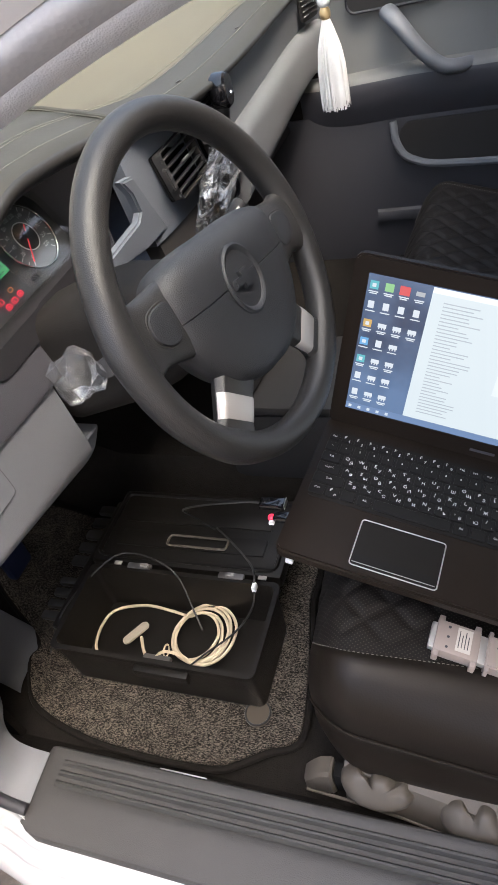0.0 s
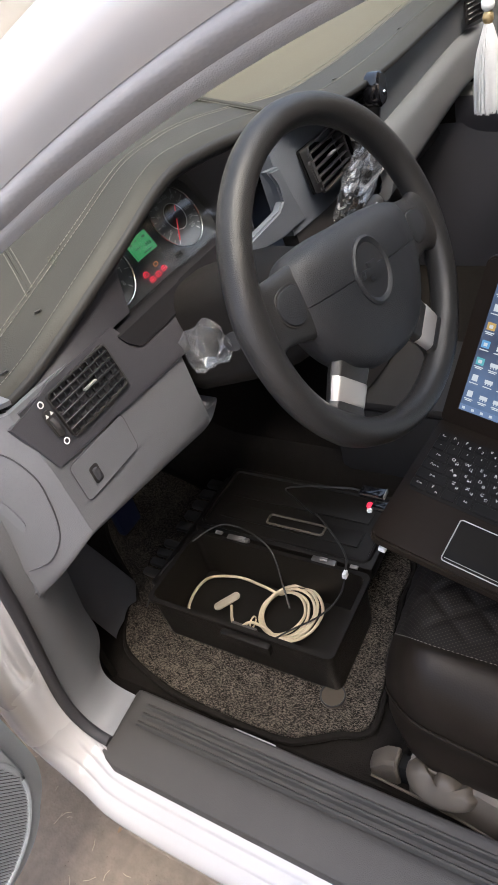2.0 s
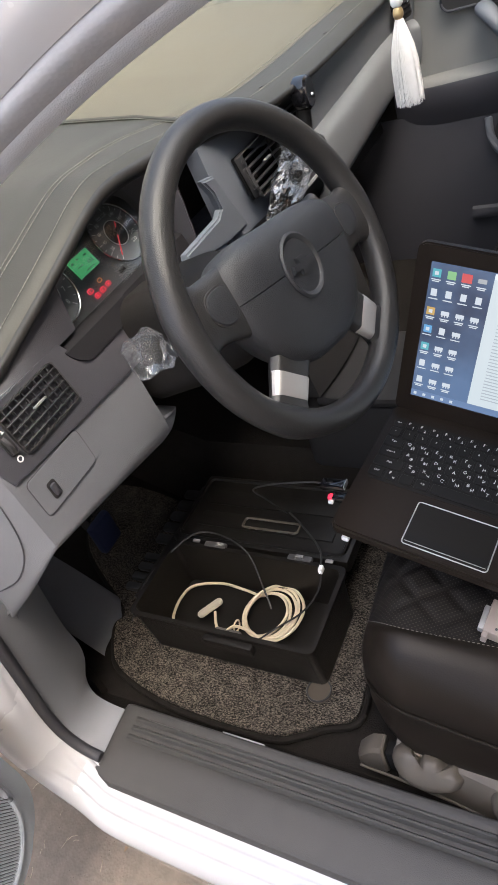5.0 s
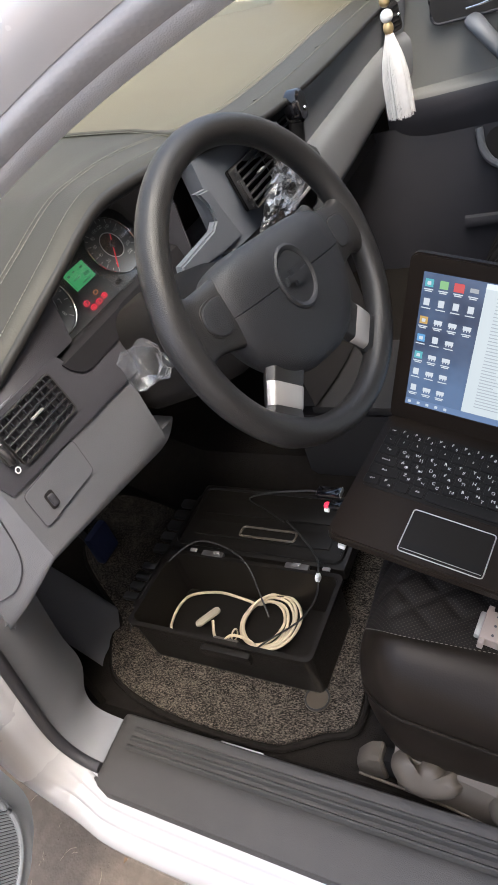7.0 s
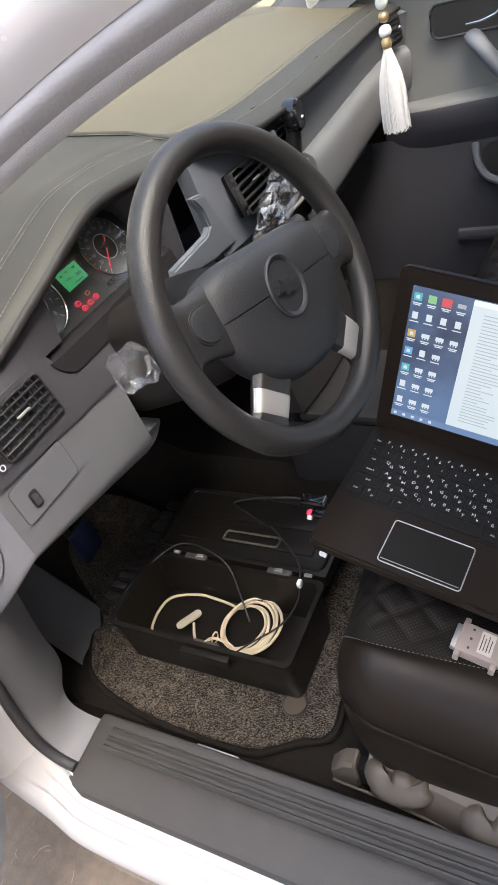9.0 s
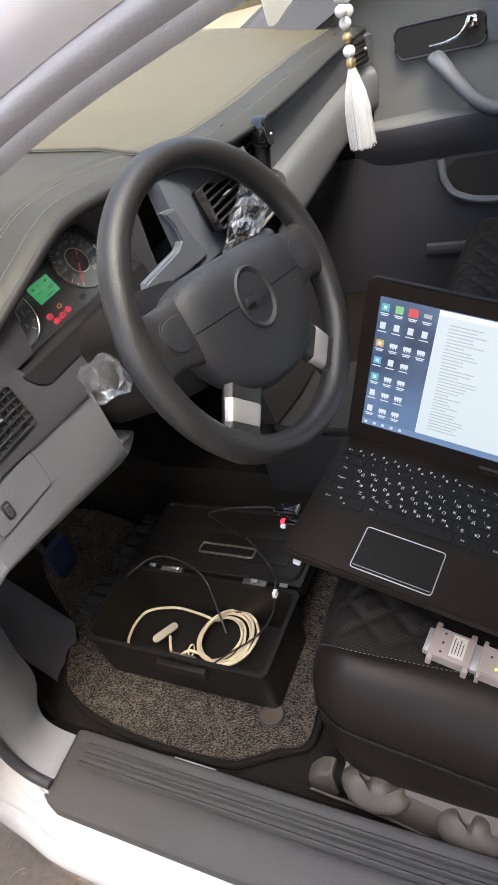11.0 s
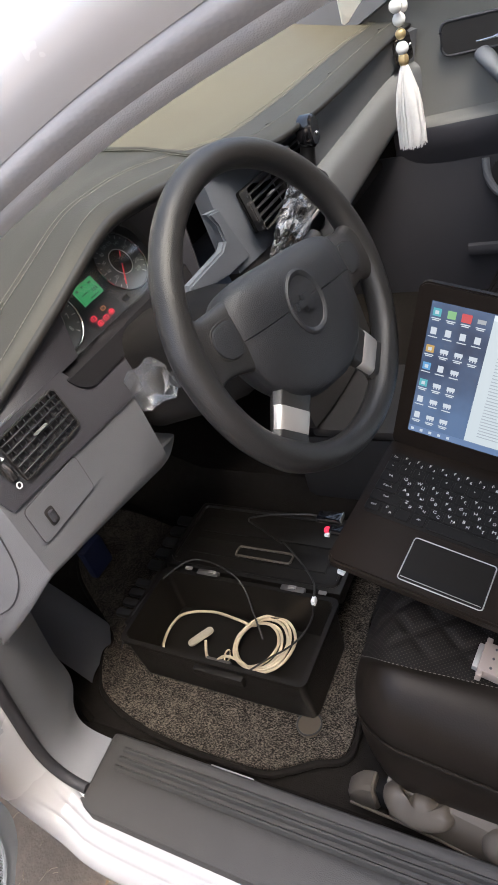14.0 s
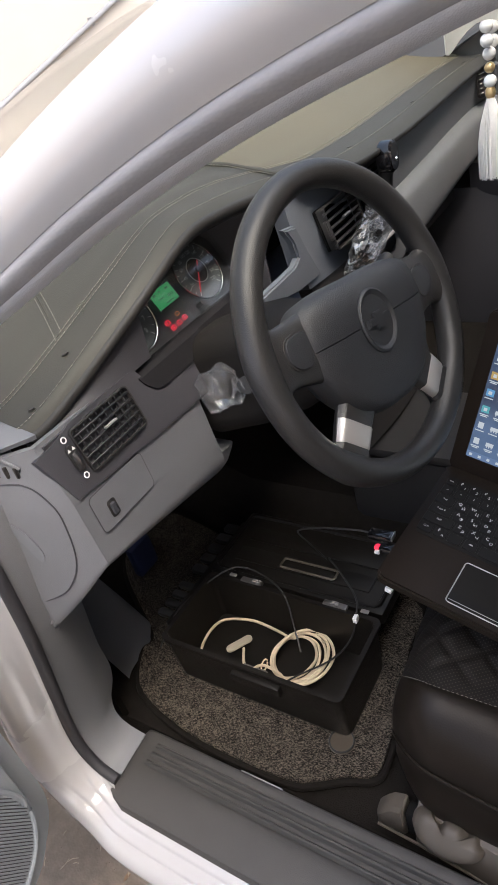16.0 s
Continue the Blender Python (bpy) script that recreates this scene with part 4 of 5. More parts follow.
part("upper_cover", hub_half(True), HUB, whl, "dark grained airbag cover")
part("lower_cover", hub_half(False), HUB, whl, "dark grained airbag cover")
part("badge_dish", rings([[V(r * 0.86 * math.cos(a) - 0.008, r * math.sin(a) - 0.001, z) for a in (2 * math.pi * i / 48 for i in range(48))] for r, z in ((0.037, 0.022), (0.0375, 0.0285), (0.035, 0.0305), (0.032, 0.0295), (0.030, 0.0272), (0.01, 0.0272))]), HUB, whl)
part("badge", plate([V(x - 0.008, y - 0.001, 0.027) for x, y in ((-0.022, -0.0045), (-0.008, -0.0045), (-0.007, -0.010), (0.009, -0.010), (0.008, -0.0045), (0.020, -0.0045), (0.022, 0.0045), (0.008, 0.0045), (0.007, 0.010), (-0.009, 0.010), (-0.008, 0.0045), (-0.020, 0.0045))], 0.005, (0, 0, 1), 0.0012), HUB, whl, "plain dark cross-bar badge")
for s_ in (1, -1):
    part("spoke", rings([[V(s_ * x, y + h * math.copysign(abs(math.cos(q)) ** 0.75, math.cos(q)), z + d * math.copysign(abs(math.sin(q)) ** 0.75, math.sin(q))) for q in (2 * math.pi * j / 28 for j in range(28))] for x, y, z, h, d in ((0.080, 0.004, 0.0, 0.042, 0.013), (0.105, 0.006, 0.000, 0.040, 0.013), (0.125, 0.008, -0.001, 0.036, 0.0125), (0.142, 0.009, -0.002, 0.034, 0.012), (0.154, 0.010, -0.001, 0.037, 0.0125), (0.166, 0.011, 0.0, 0.046, 0.013), (0.176, 0.011, 0.0, 0.058, 0.012))]), WHEEL, whl)
    podo = smoothed([(-0.017, 0.017, 0), (0.006, 0.018, 0), (0.017, 0.010, 0), (0.018, -0.006, 0), (0.006, -0.018, 0), (-0.013, -0.019, 0), (-0.018, -0.004, 0)], 40, True)
    part("horn_button", rings([[V(s_ * (0.128 + p.x * k), 0.010 + p.y * k, z) for p in podo] for k, z in ((1.0, 0.004), (1.0, 0.0108), (0.95, 0.0128), (0.75, 0.0136), (0.35, 0.0132))]), HUB, whl)
    part("button_gap", tube([V(s_ * (0.128 + p.x * 1.04), 0.010 + p.y * 1.04, 0.0098) for p in podo], 0.0014, 6, True), DARKER, whl)
    c = V(s_ * math.cos(radians(50)), -math.sin(radians(50)), 0)
    w = V(-c.y, c.x, 0)
    part("lower_spoke", rings([[c * r + w * a * k + V(0, 0, z + dz) for a, z in ((-0.027, -0.004), (-0.0235, 0.004), (-0.020, 0.006), (0.020, 0.006), (0.0235, 0.004), (0.027, -0.004), (0.019, -0.016), (-0.019, -0.016))] for r, k, dz in ((0.09, 1.05, 0.004), (0.12, 1.0, 0.001), (0.148, 0.9, 0), (0.16, 1.05, 0), (0.172, 1.6, 0))]), WHEEL, whl)
    part("spoke_insert", rings([[c * r + w * a * k + V(0, 0, z + dz) for a, z in ((-0.0265, -0.002), (-0.0252, 0.0018), (-0.0232, 0.0047), (-0.019, 0.0068), (0.019, 0.0068), (0.0232, 0.0047), (0.0252, 0.0018), (0.0265, -0.002), (0.018, 0.0), (-0.018, 0.0))] for r, k, dz in ((0.123, 1.02, 0.000), (0.1245, 1.02, 0.001), (0.148, 0.97, 0.0), (0.150, 0.96, -0.001))]), SILVER, whl, "satin silver spoke insert")

# column shroud and stalks
col = thing("steering_column", "black steering column shroud", "steering column", m=SW)
part("shroud", rings([[V(p.x, p.y - 0.012, z) for p in round_rect(w, h, 0.035, 8)] for w, h, z in ((0.08, 0.08, -0.045), (0.095, 0.11, -0.07), (0.105, 0.14, -0.12), (0.112, 0.155, -0.20), (0.112, 0.155, -0.30))]), SHROUD, col)
for s, nm in ((-1, "indicator_stalk"), (1, "wiper_stalk")):
    st = thing(nm, "black control stalk on the steering column", "stalk", "stalks", m=SW)
    part("lever", tube([V(s * 0.06, 0.0, -0.115), V(s * 0.10, 0.002, -0.11), V(s * (0.165 if s > 0 else 0.118), 0.006, -0.10)], [0.011, 0.009, 0.011], 12), DARKER, st)
    if s > 0:
        part("tip", tube([V(0.155, 0.006, -0.10), V(0.20, 0.010, -0.095), V(0.228, 0.012, -0.092)], [0.011, 0.013, 0.012], 14), DARKER, st)
        part("mark", box((0.205, 0.012, -0.081), (0.012, 0.009, 0.001), 0.0003), WHITEP, st, "small white printed mark")


def plastic_bag(name, label, a, b, c, d, seed):
    """A crumpled clear bag with the corners a, b, c, d; its two films are creased in flat facets."""
    ob = thing(name, label, "plastic bag", "plastic bags", at=(0, 0, 0))
    a, b, c, d = (Vector(q) for q in (a, b, c, d))
    n = (b - a).cross(d - a).normalized()

    def side(k):
        def f(u, v):
            p = a.lerp(b, u).lerp(d.lerp(c, u), v)
            puff = math.sin(math.pi * u) ** 0.6 * math.sin(math.pi * v) ** 0.6
            w = noise.noise(p * 55 + V(seed, 0, k)) * 0.009 + noise.noise(p * 120 + V(0, seed, k)) * 0.003
            return p + n * k * (0.015 * puff + w * (0.25 + puff)) + (c - a) * 0.06 * noise.noise(p * 45 + V(0, 0, seed))
        return f
    part("front_film", sheet(side(1), 13, 10), BAG, ob, "crumpled clear film", smooth=False)
    part("rear_film", sheet(side(-1), 13, 10), BAG, ob, "crumpled clear film", smooth=False)
    return ob


lb = thing("stalk_bag", "clear plastic bag crumpled over the indicator stalk", "plastic bag", "plastic bags", at=(0.282, 0.795, 0.962))
bm = ball(1.0, Matrix.Diagonal((0.033, 0.024, 0.027, 1)), 14)
for v in bm.verts:
    q = v.co * 48 + V(3, 0, 0)
    v.co += v.co.normalized() * (noise.noise(q) * 0.010 + noise.noise(q * 2.3) * 0.006)
bm.transform(Matrix.Rotation(radians(24), 4, "Y"))
part("film", bm, BAG, lb, "crumpled clear film", smooth=False)
rb = plastic_bag("wiper_bag", "clear plastic bag of small parts hung on the wiper stalk", (0.50, 0.735, 0.990), (0.585, 0.735, 0.968), (0.70, 0.735, 1.0), (0.612, 0.735, 1.056), 8)
rnd = random.Random(9)
for i in range(16):
    p = V(rnd.uniform(0.53, 0.61), 0.735, rnd.uniform(0.982, 1.012))
    part("small_part", tube(smoothed([p] + [p + V(rnd.uniform(-0.022, 0.022), rnd.uniform(-0.006, 0.006), rnd.uniform(-0.014, 0.014)) for _ in range(3)], 16), rnd.uniform(0.0012, 0.0026), 6), (DARKER, DARKER, SILVER, mat("brown_wire", (0.08, 0.05, 0.03), 0.5))[i % 4], rb)
part("upper_part", rings([[V(0.628 + p.x * k, 0.737 + z, 1.012 + p.y * k) for p in round_rect(0.020, 0.030, 0.008, 5)] for k, z in ((0.8, -0.006), (1.0, -0.002), (0.9, 0.005))]), GLOSS, rb)

# ---- driver's seat ----
SLOPE = math.tan(radians(14))


def seat(name, label, x_in, x_out, front, group):
    """A seat cushion that slopes down to the rear; x_out is the side next to its door."""
    s_ = 1 if x_in > x_out else -1
    ob = thing(name, label, "car seat", group)
    wd = abs(x_in - x_out)
    prof = [(0.004, 0.40), (-0.002, 0.44), (0.004, 0.49), (0.002, 0.53), (0.008, 0.572), (0.022, 0.604), (0.040, 0.617), (0.052, 0.614)]
    full = [(p.x, p.z) for p in smoothed([(a, 0, b) for a, b in prof], 31)]
    STEP = [i / 26 for i in range(27)]

    def place(a, b, t):
        """A point of the side profile, rounded off towards the cushion's front."""
        y = front + 0.012 - 0.52 * t ** 1.7
        k = max(0, 1 - (front + 0.012 - y) / 0.075)
        a = a * (1 + 0.65 * min(1, max(0, (front - y) / 0.22)) * max(0, min(1, (b - 0.55) / 0.05)))
        return V(x_out + s_ * (a + 0.05 * k * k), y, b + SLOPE * (y - 0.6) - (0.085 * k ** 2.2) * max(0, min(1, (b - 0.42) / 0.2)))

    cut_ = 12
    for nm, a, b in (("side_skirt", 0, cut_ + 1), ("bolster", cut_, 31)):
        part(nm, rings([[place(*q, t) for q in full[a:b]] + [place(0.07, full[b - 1][1] - 0.03, t), place(0.07, full[a][1], t)] for t in STEP]), LEATHER, ob, "smooth black leather")
    part("piping", tube([place(*full[cut_], t) + V(-s_ * 0.002, 0, 0) for t in STEP], 0.002, 6), LEATHER, ob)
    x0, x1 = x_out + s_ * 0.052, x_in - s_ * 0.05

    def insert(u, v):
        p = place(0.052, 0.614, v)
        x = lerp(p.x, x1, u)
        e = min(1, 8 * u, 8 * (1 - u))
        q = min(abs(((x + p.y) / 0.06) % 1 - 0.5), abs(((x - p.y) / 0.06) % 1 - 0.5))
        puff = 0.0045 * min(1, q / 0.22) - 0.0045
        return V(x, p.y + 0.010 * math.sin(math.pi * u), p.z + puff * e - 0.004 * math.sin(math.pi * u))
    part("seat_insert", sheet(insert, 120, 110), PERF, ob, "perforated quilted black leather")
    part("insert_core", rings([[V(x, y, z) for x in (x0, x1) for z in ((0.60 + SLOPE * (y - 0.6), 0.42) if x == x0 else (0.42, 0.60 + SLOPE * (y - 0.6)))] for y in (front - 0.06, front - 0.5)]), LEATHER, ob)
    part("stitch_line", stitches([place(0.050, 0.6165, i / 200) for i in range(6, 201)], 0.0028, 0.0026, 0.0004), THREAD, ob)
    part("far_bolster", tube([V(x_in - s_ * 0.03, front - 0.02 - 0.06 * i, 0.585 + SLOPE * (front - 0.06 * i - 0.6)) for i in range(9)], 0.045, 14), LEATHER, ob)
    part("front_face", box(((x_in + x_out) / 2 + s_ * 0.01, front - 0.035, 0.48), (wd - 0.06, 0.05, 0.17), 0.02), LEATHER, ob)
    part("base", box(((x_in + x_out) / 2 + s_ * 0.015, front - 0.28, 0.39), (wd - 0.03, 0.46, 0.12), 0.02), CARPET, ob)
    part("backrest", box(((x_in + x_out) / 2, front - 0.66, 0.86), (wd - 0.02, 0.12, 0.62), 0.05), LEATHER, ob)
    return ob


seat("driver_seat", "black leather driver's seat with a quilted perforated cushion", 0.66, 0.162, 0.605, "front seats")
seat("passenger_seat", "black leather passenger seat with a quilted cushion", 0.90, 1.40, 0.56, "front seats").location = (0, 0.02, 0.075)

# seat side trim with levers
trim = thing("seat_side_trim", "warm grey plastic seat side trim with levers", "seat trim")
part("shield", rings([[V(x + ox, y, z + SLOPE * 0.35 * (y - 0.6)) for x, z in ((0.182, 0.412), (0.160, 0.404), (0.152, 0.390), (0.143, 0.352), (0.143, 0.345), (0.172, 0.345))] for y, ox in ((0.575, 0.004), (0.5, -0.003), (0.4, -0.016), (0.2, -0.034), (0.0, -0.034))]), WARMGREY, trim)
part("front_cap", rings([[V(x, y, z) for x, z in ((0.172, t), (0.152 + d, t - 0.001), (0.147 + d, t - 0.006), (0.146 + d, 0.352), (0.149 + d, 0.346), (0.172, 0.346))] for y, d, t in ((0.634, 0.008, 0.366), (0.630, 0.002, 0.373), (0.620, 0.0, 0.388), (0.608, 0.0, 0.403), (0.592, 0.0, 0.410), (0.589, 0.003, 0.408))]), WARMGREY, trim)
# Matte black block stands in for the shade inside the gap.
part("rail_gap_shade", box((0.162, 0.577, 0.372), (0.02, 0.024, 0.05), 0.003), DUCT, trim)
part("lower_lip", tube([V(x, y, 0.347 + SLOPE * 0.35 * (y - 0.6)) for x, y in ((0.146, 0.63), (0.144, 0.57), (0.139, 0.5), (0.126, 0.4), (0.108, 0.2))], 0.0022, 6), WARMGREY, trim)
GRIPS = (((0.128, 0.38), ((0.579, 0.024), (0.573, 0.040), (0.556, 0.046), (0.549, 0.034), (0.541, 0.033), (0.533, 0.044), (0.516, 0.043), (0.506, 0.034), (0.496, 0.037), (0.490, 0.027), (0.484, 0.020), (0.490, 0.006), (0.508, -0.004), (0.536, -0.008), (0.566, 0.002))),
         ((0.112, 0.354), ((0.452, 0.038), (0.444, 0.053), (0.427, 0.058), (0.418, 0.047), (0.411, 0.047), (0.402, 0.057), (0.388, 0.054), (0.380, 0.043), (0.372, 0.038), (0.364, 0.028), (0.366, 0.014), (0.385, 0.006), (0.421, 0.006), (0.446, 0.016))))
GU, GN = V(0.6, 0, 0.8), V(-0.8, 0, 0.6)
for (gx, gz), pts in GRIPS:
    edge = smoothed([(0, y, w) for y, w in pts], 72, True)
    mid = sum(edge, Vector()) / len(edge)
    flutes = (pts[3][0] - 0.004, pts[7][0] - 0.003)
    secs = []
    for k, h in ((0.80, -0.034), (1.02, -0.028), (1.02, -0.018), (0.97, -0.010), (0.88, -0.004), (0.74, 0.0005), (0.60, 0.0022), (0.45, 0.0034), (0.30, 0.004), (0.16, 0.0042), (0.05, 0.0042)):
        row = []
        for p in edge:
            y, w = lerp(mid.y, p.y, k), lerp(mid.z, p.z, k)
            dip = sum(math.exp(-((y - q) / 0.0065) ** 2) for q in flutes) * max(0, min(1, (w - mid.z + 0.016) / 0.018))
            row.append(V(gx, y, gz) + GU * w + GN * (h - (0.0045 * dip if h > -0.02 else 0)))
        secs.append(row)
    part("lever", rings(secs), WARMGREY, trim, "moulded grey lever with finger lobes")

# ---- passenger door ----
pdoor = thing("passenger_door", "closed grey passenger door with armrest and chrome handle", "car door")
part("upper_panel", sheet(lambda u, v: V(1.478 + 0.026 * v + 0.006 * math.sin(math.pi * v), lerp(0.93, -0.5, u), lerp(0.878, 1.14, v)), 10, 12, 0.03), PDGREY, pdoor)
ARM = smoothed([(1.480, 0, 0.890), (1.462, 0, 0.886), (1.436, 0, 0.880), (1.424, 0, 0.870), (1.421, 0, 0.852), (1.428, 0, 0.825), (1.447, 0, 0.795), (1.462, 0, 0.775)], 25)


def armrest(u, v):
    q = ARM[int(round(v * 24))]
    k = 1 - 0.75 * max(0, 1 - u / 0.10) ** 2
    return V(1.482 - (1.482 - q.x) * k * 0.6, lerp(0.86, -0.4, u), q.z - 0.012 * max(0, 1 - u / 0.2) - 0.010 * u)


part("armrest", sheet(lambda u, v: armrest(u, v * 10 / 24), 50, 10, 0.012), PDGREY, pdoor, "olive-grey moulded armrest ledge")
part("armrest_face", sheet(lambda u, v: armrest(u, (10 + v * 14) / 24), 50, 14, 0.012), DARK, pdoor, "dark lower face of the armrest")
part("lower_panel", sheet(lambda u, v: V(1.470 - 0.016 * math.sin(math.pi * v), lerp(1.38, -0.5, u), lerp(0.30, 0.80, v)), 14, 12, 0.03), DARK, pdoor)
part("lower_strip", rings([[V(1.452 - dx, y, 0.555 + dz) for dx, dz in ((0, -0.016), (0.010, -0.012), (0.013, 0.0), (0.008, 0.012), (0, 0.016))] for y in (0.70, 0.2, -0.3)]), DARK, pdoor)
part("handle_strip", plate([V(1.4845, p.x, p.y) for p in round_rect(0.98, 0.078, 0.012, 5, 0.045, 1.038)], 0.006, (-1, 0, 0), 0.002), SLATE, pdoor, "grey strip running on from the handle")
REC = round_rect(0.192, 0.066, 0.018, 6, 0.634, 1.030)
part("handle_recess", plate([V(1.484, p.x, p.y) for p in REC], 0.006, (-1, 0, 0)), DARKER, pdoor)
part("recess_rim", tube([V(1.479, p.x, p.y) for p in REC], 0.0032, 8, True), DARK, pdoor)
part("door_handle", tube(smoothed([(1.466, 0.654, 1.016), (1.458, 0.62, 1.019), (1.455, 0.59, 1.027), (1.456, 0.572, 1.043), (1.460, 0.565, 1.056)], 16), [0.0024] * 5 + [0.0034] * 4 + [0.0055] * 3 + [0.008] * 4, 10), CHROME, pdoor, "chrome door handle")
part("handle_pivot", box((1.470, 0.562, 1.046), (0.02, 0.022, 0.026), 0.005), CHROME, pdoor)
part("pull_grip", tube(smoothed([(1.478, 0.645, 0.990), (1.450, 0.622, 0.972), (1.438, 0.575, 0.915), (1.440, 0.535, 0.880), (1.455, 0.50, 0.870), (1.478, 0.47, 0.868)], 24), 0.020, 14, flat=0.75), SLATE, pdoor, "grey pull grip")
# Flat near-black plate paints the shade of the pocket's hollow; nothing is cut out.
part("pocket", plate([V(1.456, p.x, p.y) for p in round_rect(0.9, 0.10, 0.03, 6, 0.185, 0.722)], 0.004, (-1, 0, 0)), DARKER, pdoor, "dark plate standing in for the shaded door pocket")
part("pocket_ledge", tube(smoothed([(1.455, 0.648, 0.775), (1.446, 0.640, 0.725), (1.440, 0.605, 0.690), (1.438, 0.50, 0.672), (1.438, 0.1, 0.660), (1.438, -0.3, 0.655)], 40), 0.009, 8), SLATE, pdoor)

# ---- driver's open door ----
ddoor = thing("driver_door", "open driver's door with grey panel and speaker grille", "car door")
part("door_shell", box((-0.66, 1.14, 0.62), (0.96, 0.10, 0.72), 0.05), PAINT, ddoor)


part("door_panel", plate([V(p.x, 1.06, p.y) for p in round_rect(0.70, 0.58, 0.125, 12, -0.414, 0.69)], 0.078, (0, -1, 0), 0.03, seg=5), PALEGREY, ddoor, "blue-grey lower door panel")
SPC, SPR = V(-0.215, 0, 0.56), 0.116
part("speaker_rim", tube([SPC + V(SPR * math.cos(a), 0.979, SPR * math.sin(a)) for a in (2 * math.pi * i / 64 for i in range(64))], 0.004, 8, True), PALEGREY, ddoor)
part("speaker_mesh", plate([SPC + V(SPR * math.cos(a), 0.9815, SPR * math.sin(a)) for a in (2 * math.pi * i / 64 for i in range(64))], 0.002, (0, -1, 0)), DARK, ddoor)
for i in range(55):
    d = -0.113 + i * 0.0042
    hw = math.sqrt(max(1e-6, SPR ** 2 - d ** 2))
    mid = SPC + V(0.854, 0, 0.52) * d + V(0, 0.9785, 0)
    part("grille_rib", tube([mid - V(0.52, 0, -0.854) * hw, mid + V(0.52, 0, -0.854) * hw], 0.0013, 6), PALEGREY, ddoor)

# ---- toolbox on the mat ----
tb = thing("toolbox", "open black plastic toolbox holding coiled cables", "toolbox")
OUT = round_rect(0.34, 0.16, 0.012, 5)
def bx(sx, sy, z):
    return [V(0.322 + p.y * sy, 0.888 + p.x * sx, z) for p in OUT]


part("tray", rings([bx(0.98, 0.90, 0.341), bx(0.99, 0.92, 0.343), bx(1.0, 0.985, 0.440), bx(1.03, 1.04, 0.442), bx(1.03, 1.04, 0.450), bx(0.985, 0.94, 0.450), bx(0.970, 0.88, 0.350)]), BOXP, tb)
part("latch", box((0.232, 0.86, 0.435), (0.012, 0.09, 0.02), 0.003), BOXP, tb)
part("lid", box((0.505, 0.90, 0.425), (0.17, 0.36, 0.03), 0.01), BOXP, tb)
part("lid_rim", tube([V(0.505 + p.y, 0.90 + p.x, 0.441) for p in round_rect(0.335, 0.145, 0.012, 5)], 0.004, 6, True), BOXP, tb)
for x in (0.475, 0.53):
    part("lid_panel", box((x, 0.90, 0.441), (0.035, 0.28, 0.004), 0.0015), BOXP, tb)
part("lid_handle", tube([V(0.472 + p.y, 0.884 + p.x, 0.4465) for p in round_rect(0.112, 0.022, 0.006, 4)], 0.0024, 6, True), mat("handle_brown", (0.085, 0.072, 0.055), 0.4), tb, "worn brownish folding handle")
for y in (0.80, 0.97):
    part("hinge", box((0.408, y, 0.448), (0.012, 0.045, 0.008), 0.003), mat("clasp_metal", (0.22, 0.21, 0.20), 0.35, 0.8), tb, "dull metal clasp")
TOOTH = mat("worn_black_plastic", (0.030, 0.028, 0.025), 0.5, vary=0.3, vscale=80)
for i in range(5):
    part("lid_rib", box((0.440 + i * 0.031, 1.128, 0.398), (0.021, 0.034, 0.012), 0.005), TOOTH, tb)
for i in range(4):
    part("side_rib", box((0.322 + i * 0.024, 1.130, 0.396), (0.016, 0.034, 0.012), 0.005), TOOTH, tb)
part("comb_bar", box((0.445, 1.108, 0.394), (0.29, 0.014, 0.014), 0.004), BOXP, tb)
for y in (0.745, 0.80, 0.96, 1.01):
    part("clasp_tip", box((0.4085, y, 0.4535), (0.007, 0.014, 0.003), 0.001), mat("worn_grey_plastic", (0.20, 0.19, 0.175), 0.45), tb, "worn pale clasp edge")

coil = thing("cable_coil", "cream coiled cable lying in the toolbox", "cable")
rnd = random.Random(5)
path = [V(0.282, 1.028, 0.36), V(0.302, 1.042, 0.36), V(0.340, 1.047, 0.36), V(0.370, 1.033, 0.361), V(0.386, 0.98, 0.362), V(0.382, 0.926, 0.362)]
for i in range(76):
    a = math.pi * 0.30 + i * 2 * math.pi / 16
    k = i / 16
    r = 0.0385 + 0.0028 * k + 0.0015 * math.sin(a + 2.3 * k) + rnd.uniform(-0.0005, 0.0005)
    path.append(V(0.342 + r * math.sin(a) * 1.12, 0.868 - 0.006 * k + r * math.cos(a), 0.3585 + 0.0042 * k + 0.0012 * math.sin(i)))
path += [V(0.30, 0.905, 0.372), V(0.285, 0.925, 0.366), V(0.298, 0.945, 0.362), V(0.325, 0.962, 0.362)]
part("cord", tube(smoothed(path, 520), 0.0027, 8), CREAM, coil)
part("cable_tie", tube([V(0.305, 0.905, 0.366) + V(0.010 * math.cos(a), 0, 0.010 * math.sin(a)) for a in (2 * math.pi * i / 16 for i in range(16))], 0.0016, 6, True), CREAM, coil)

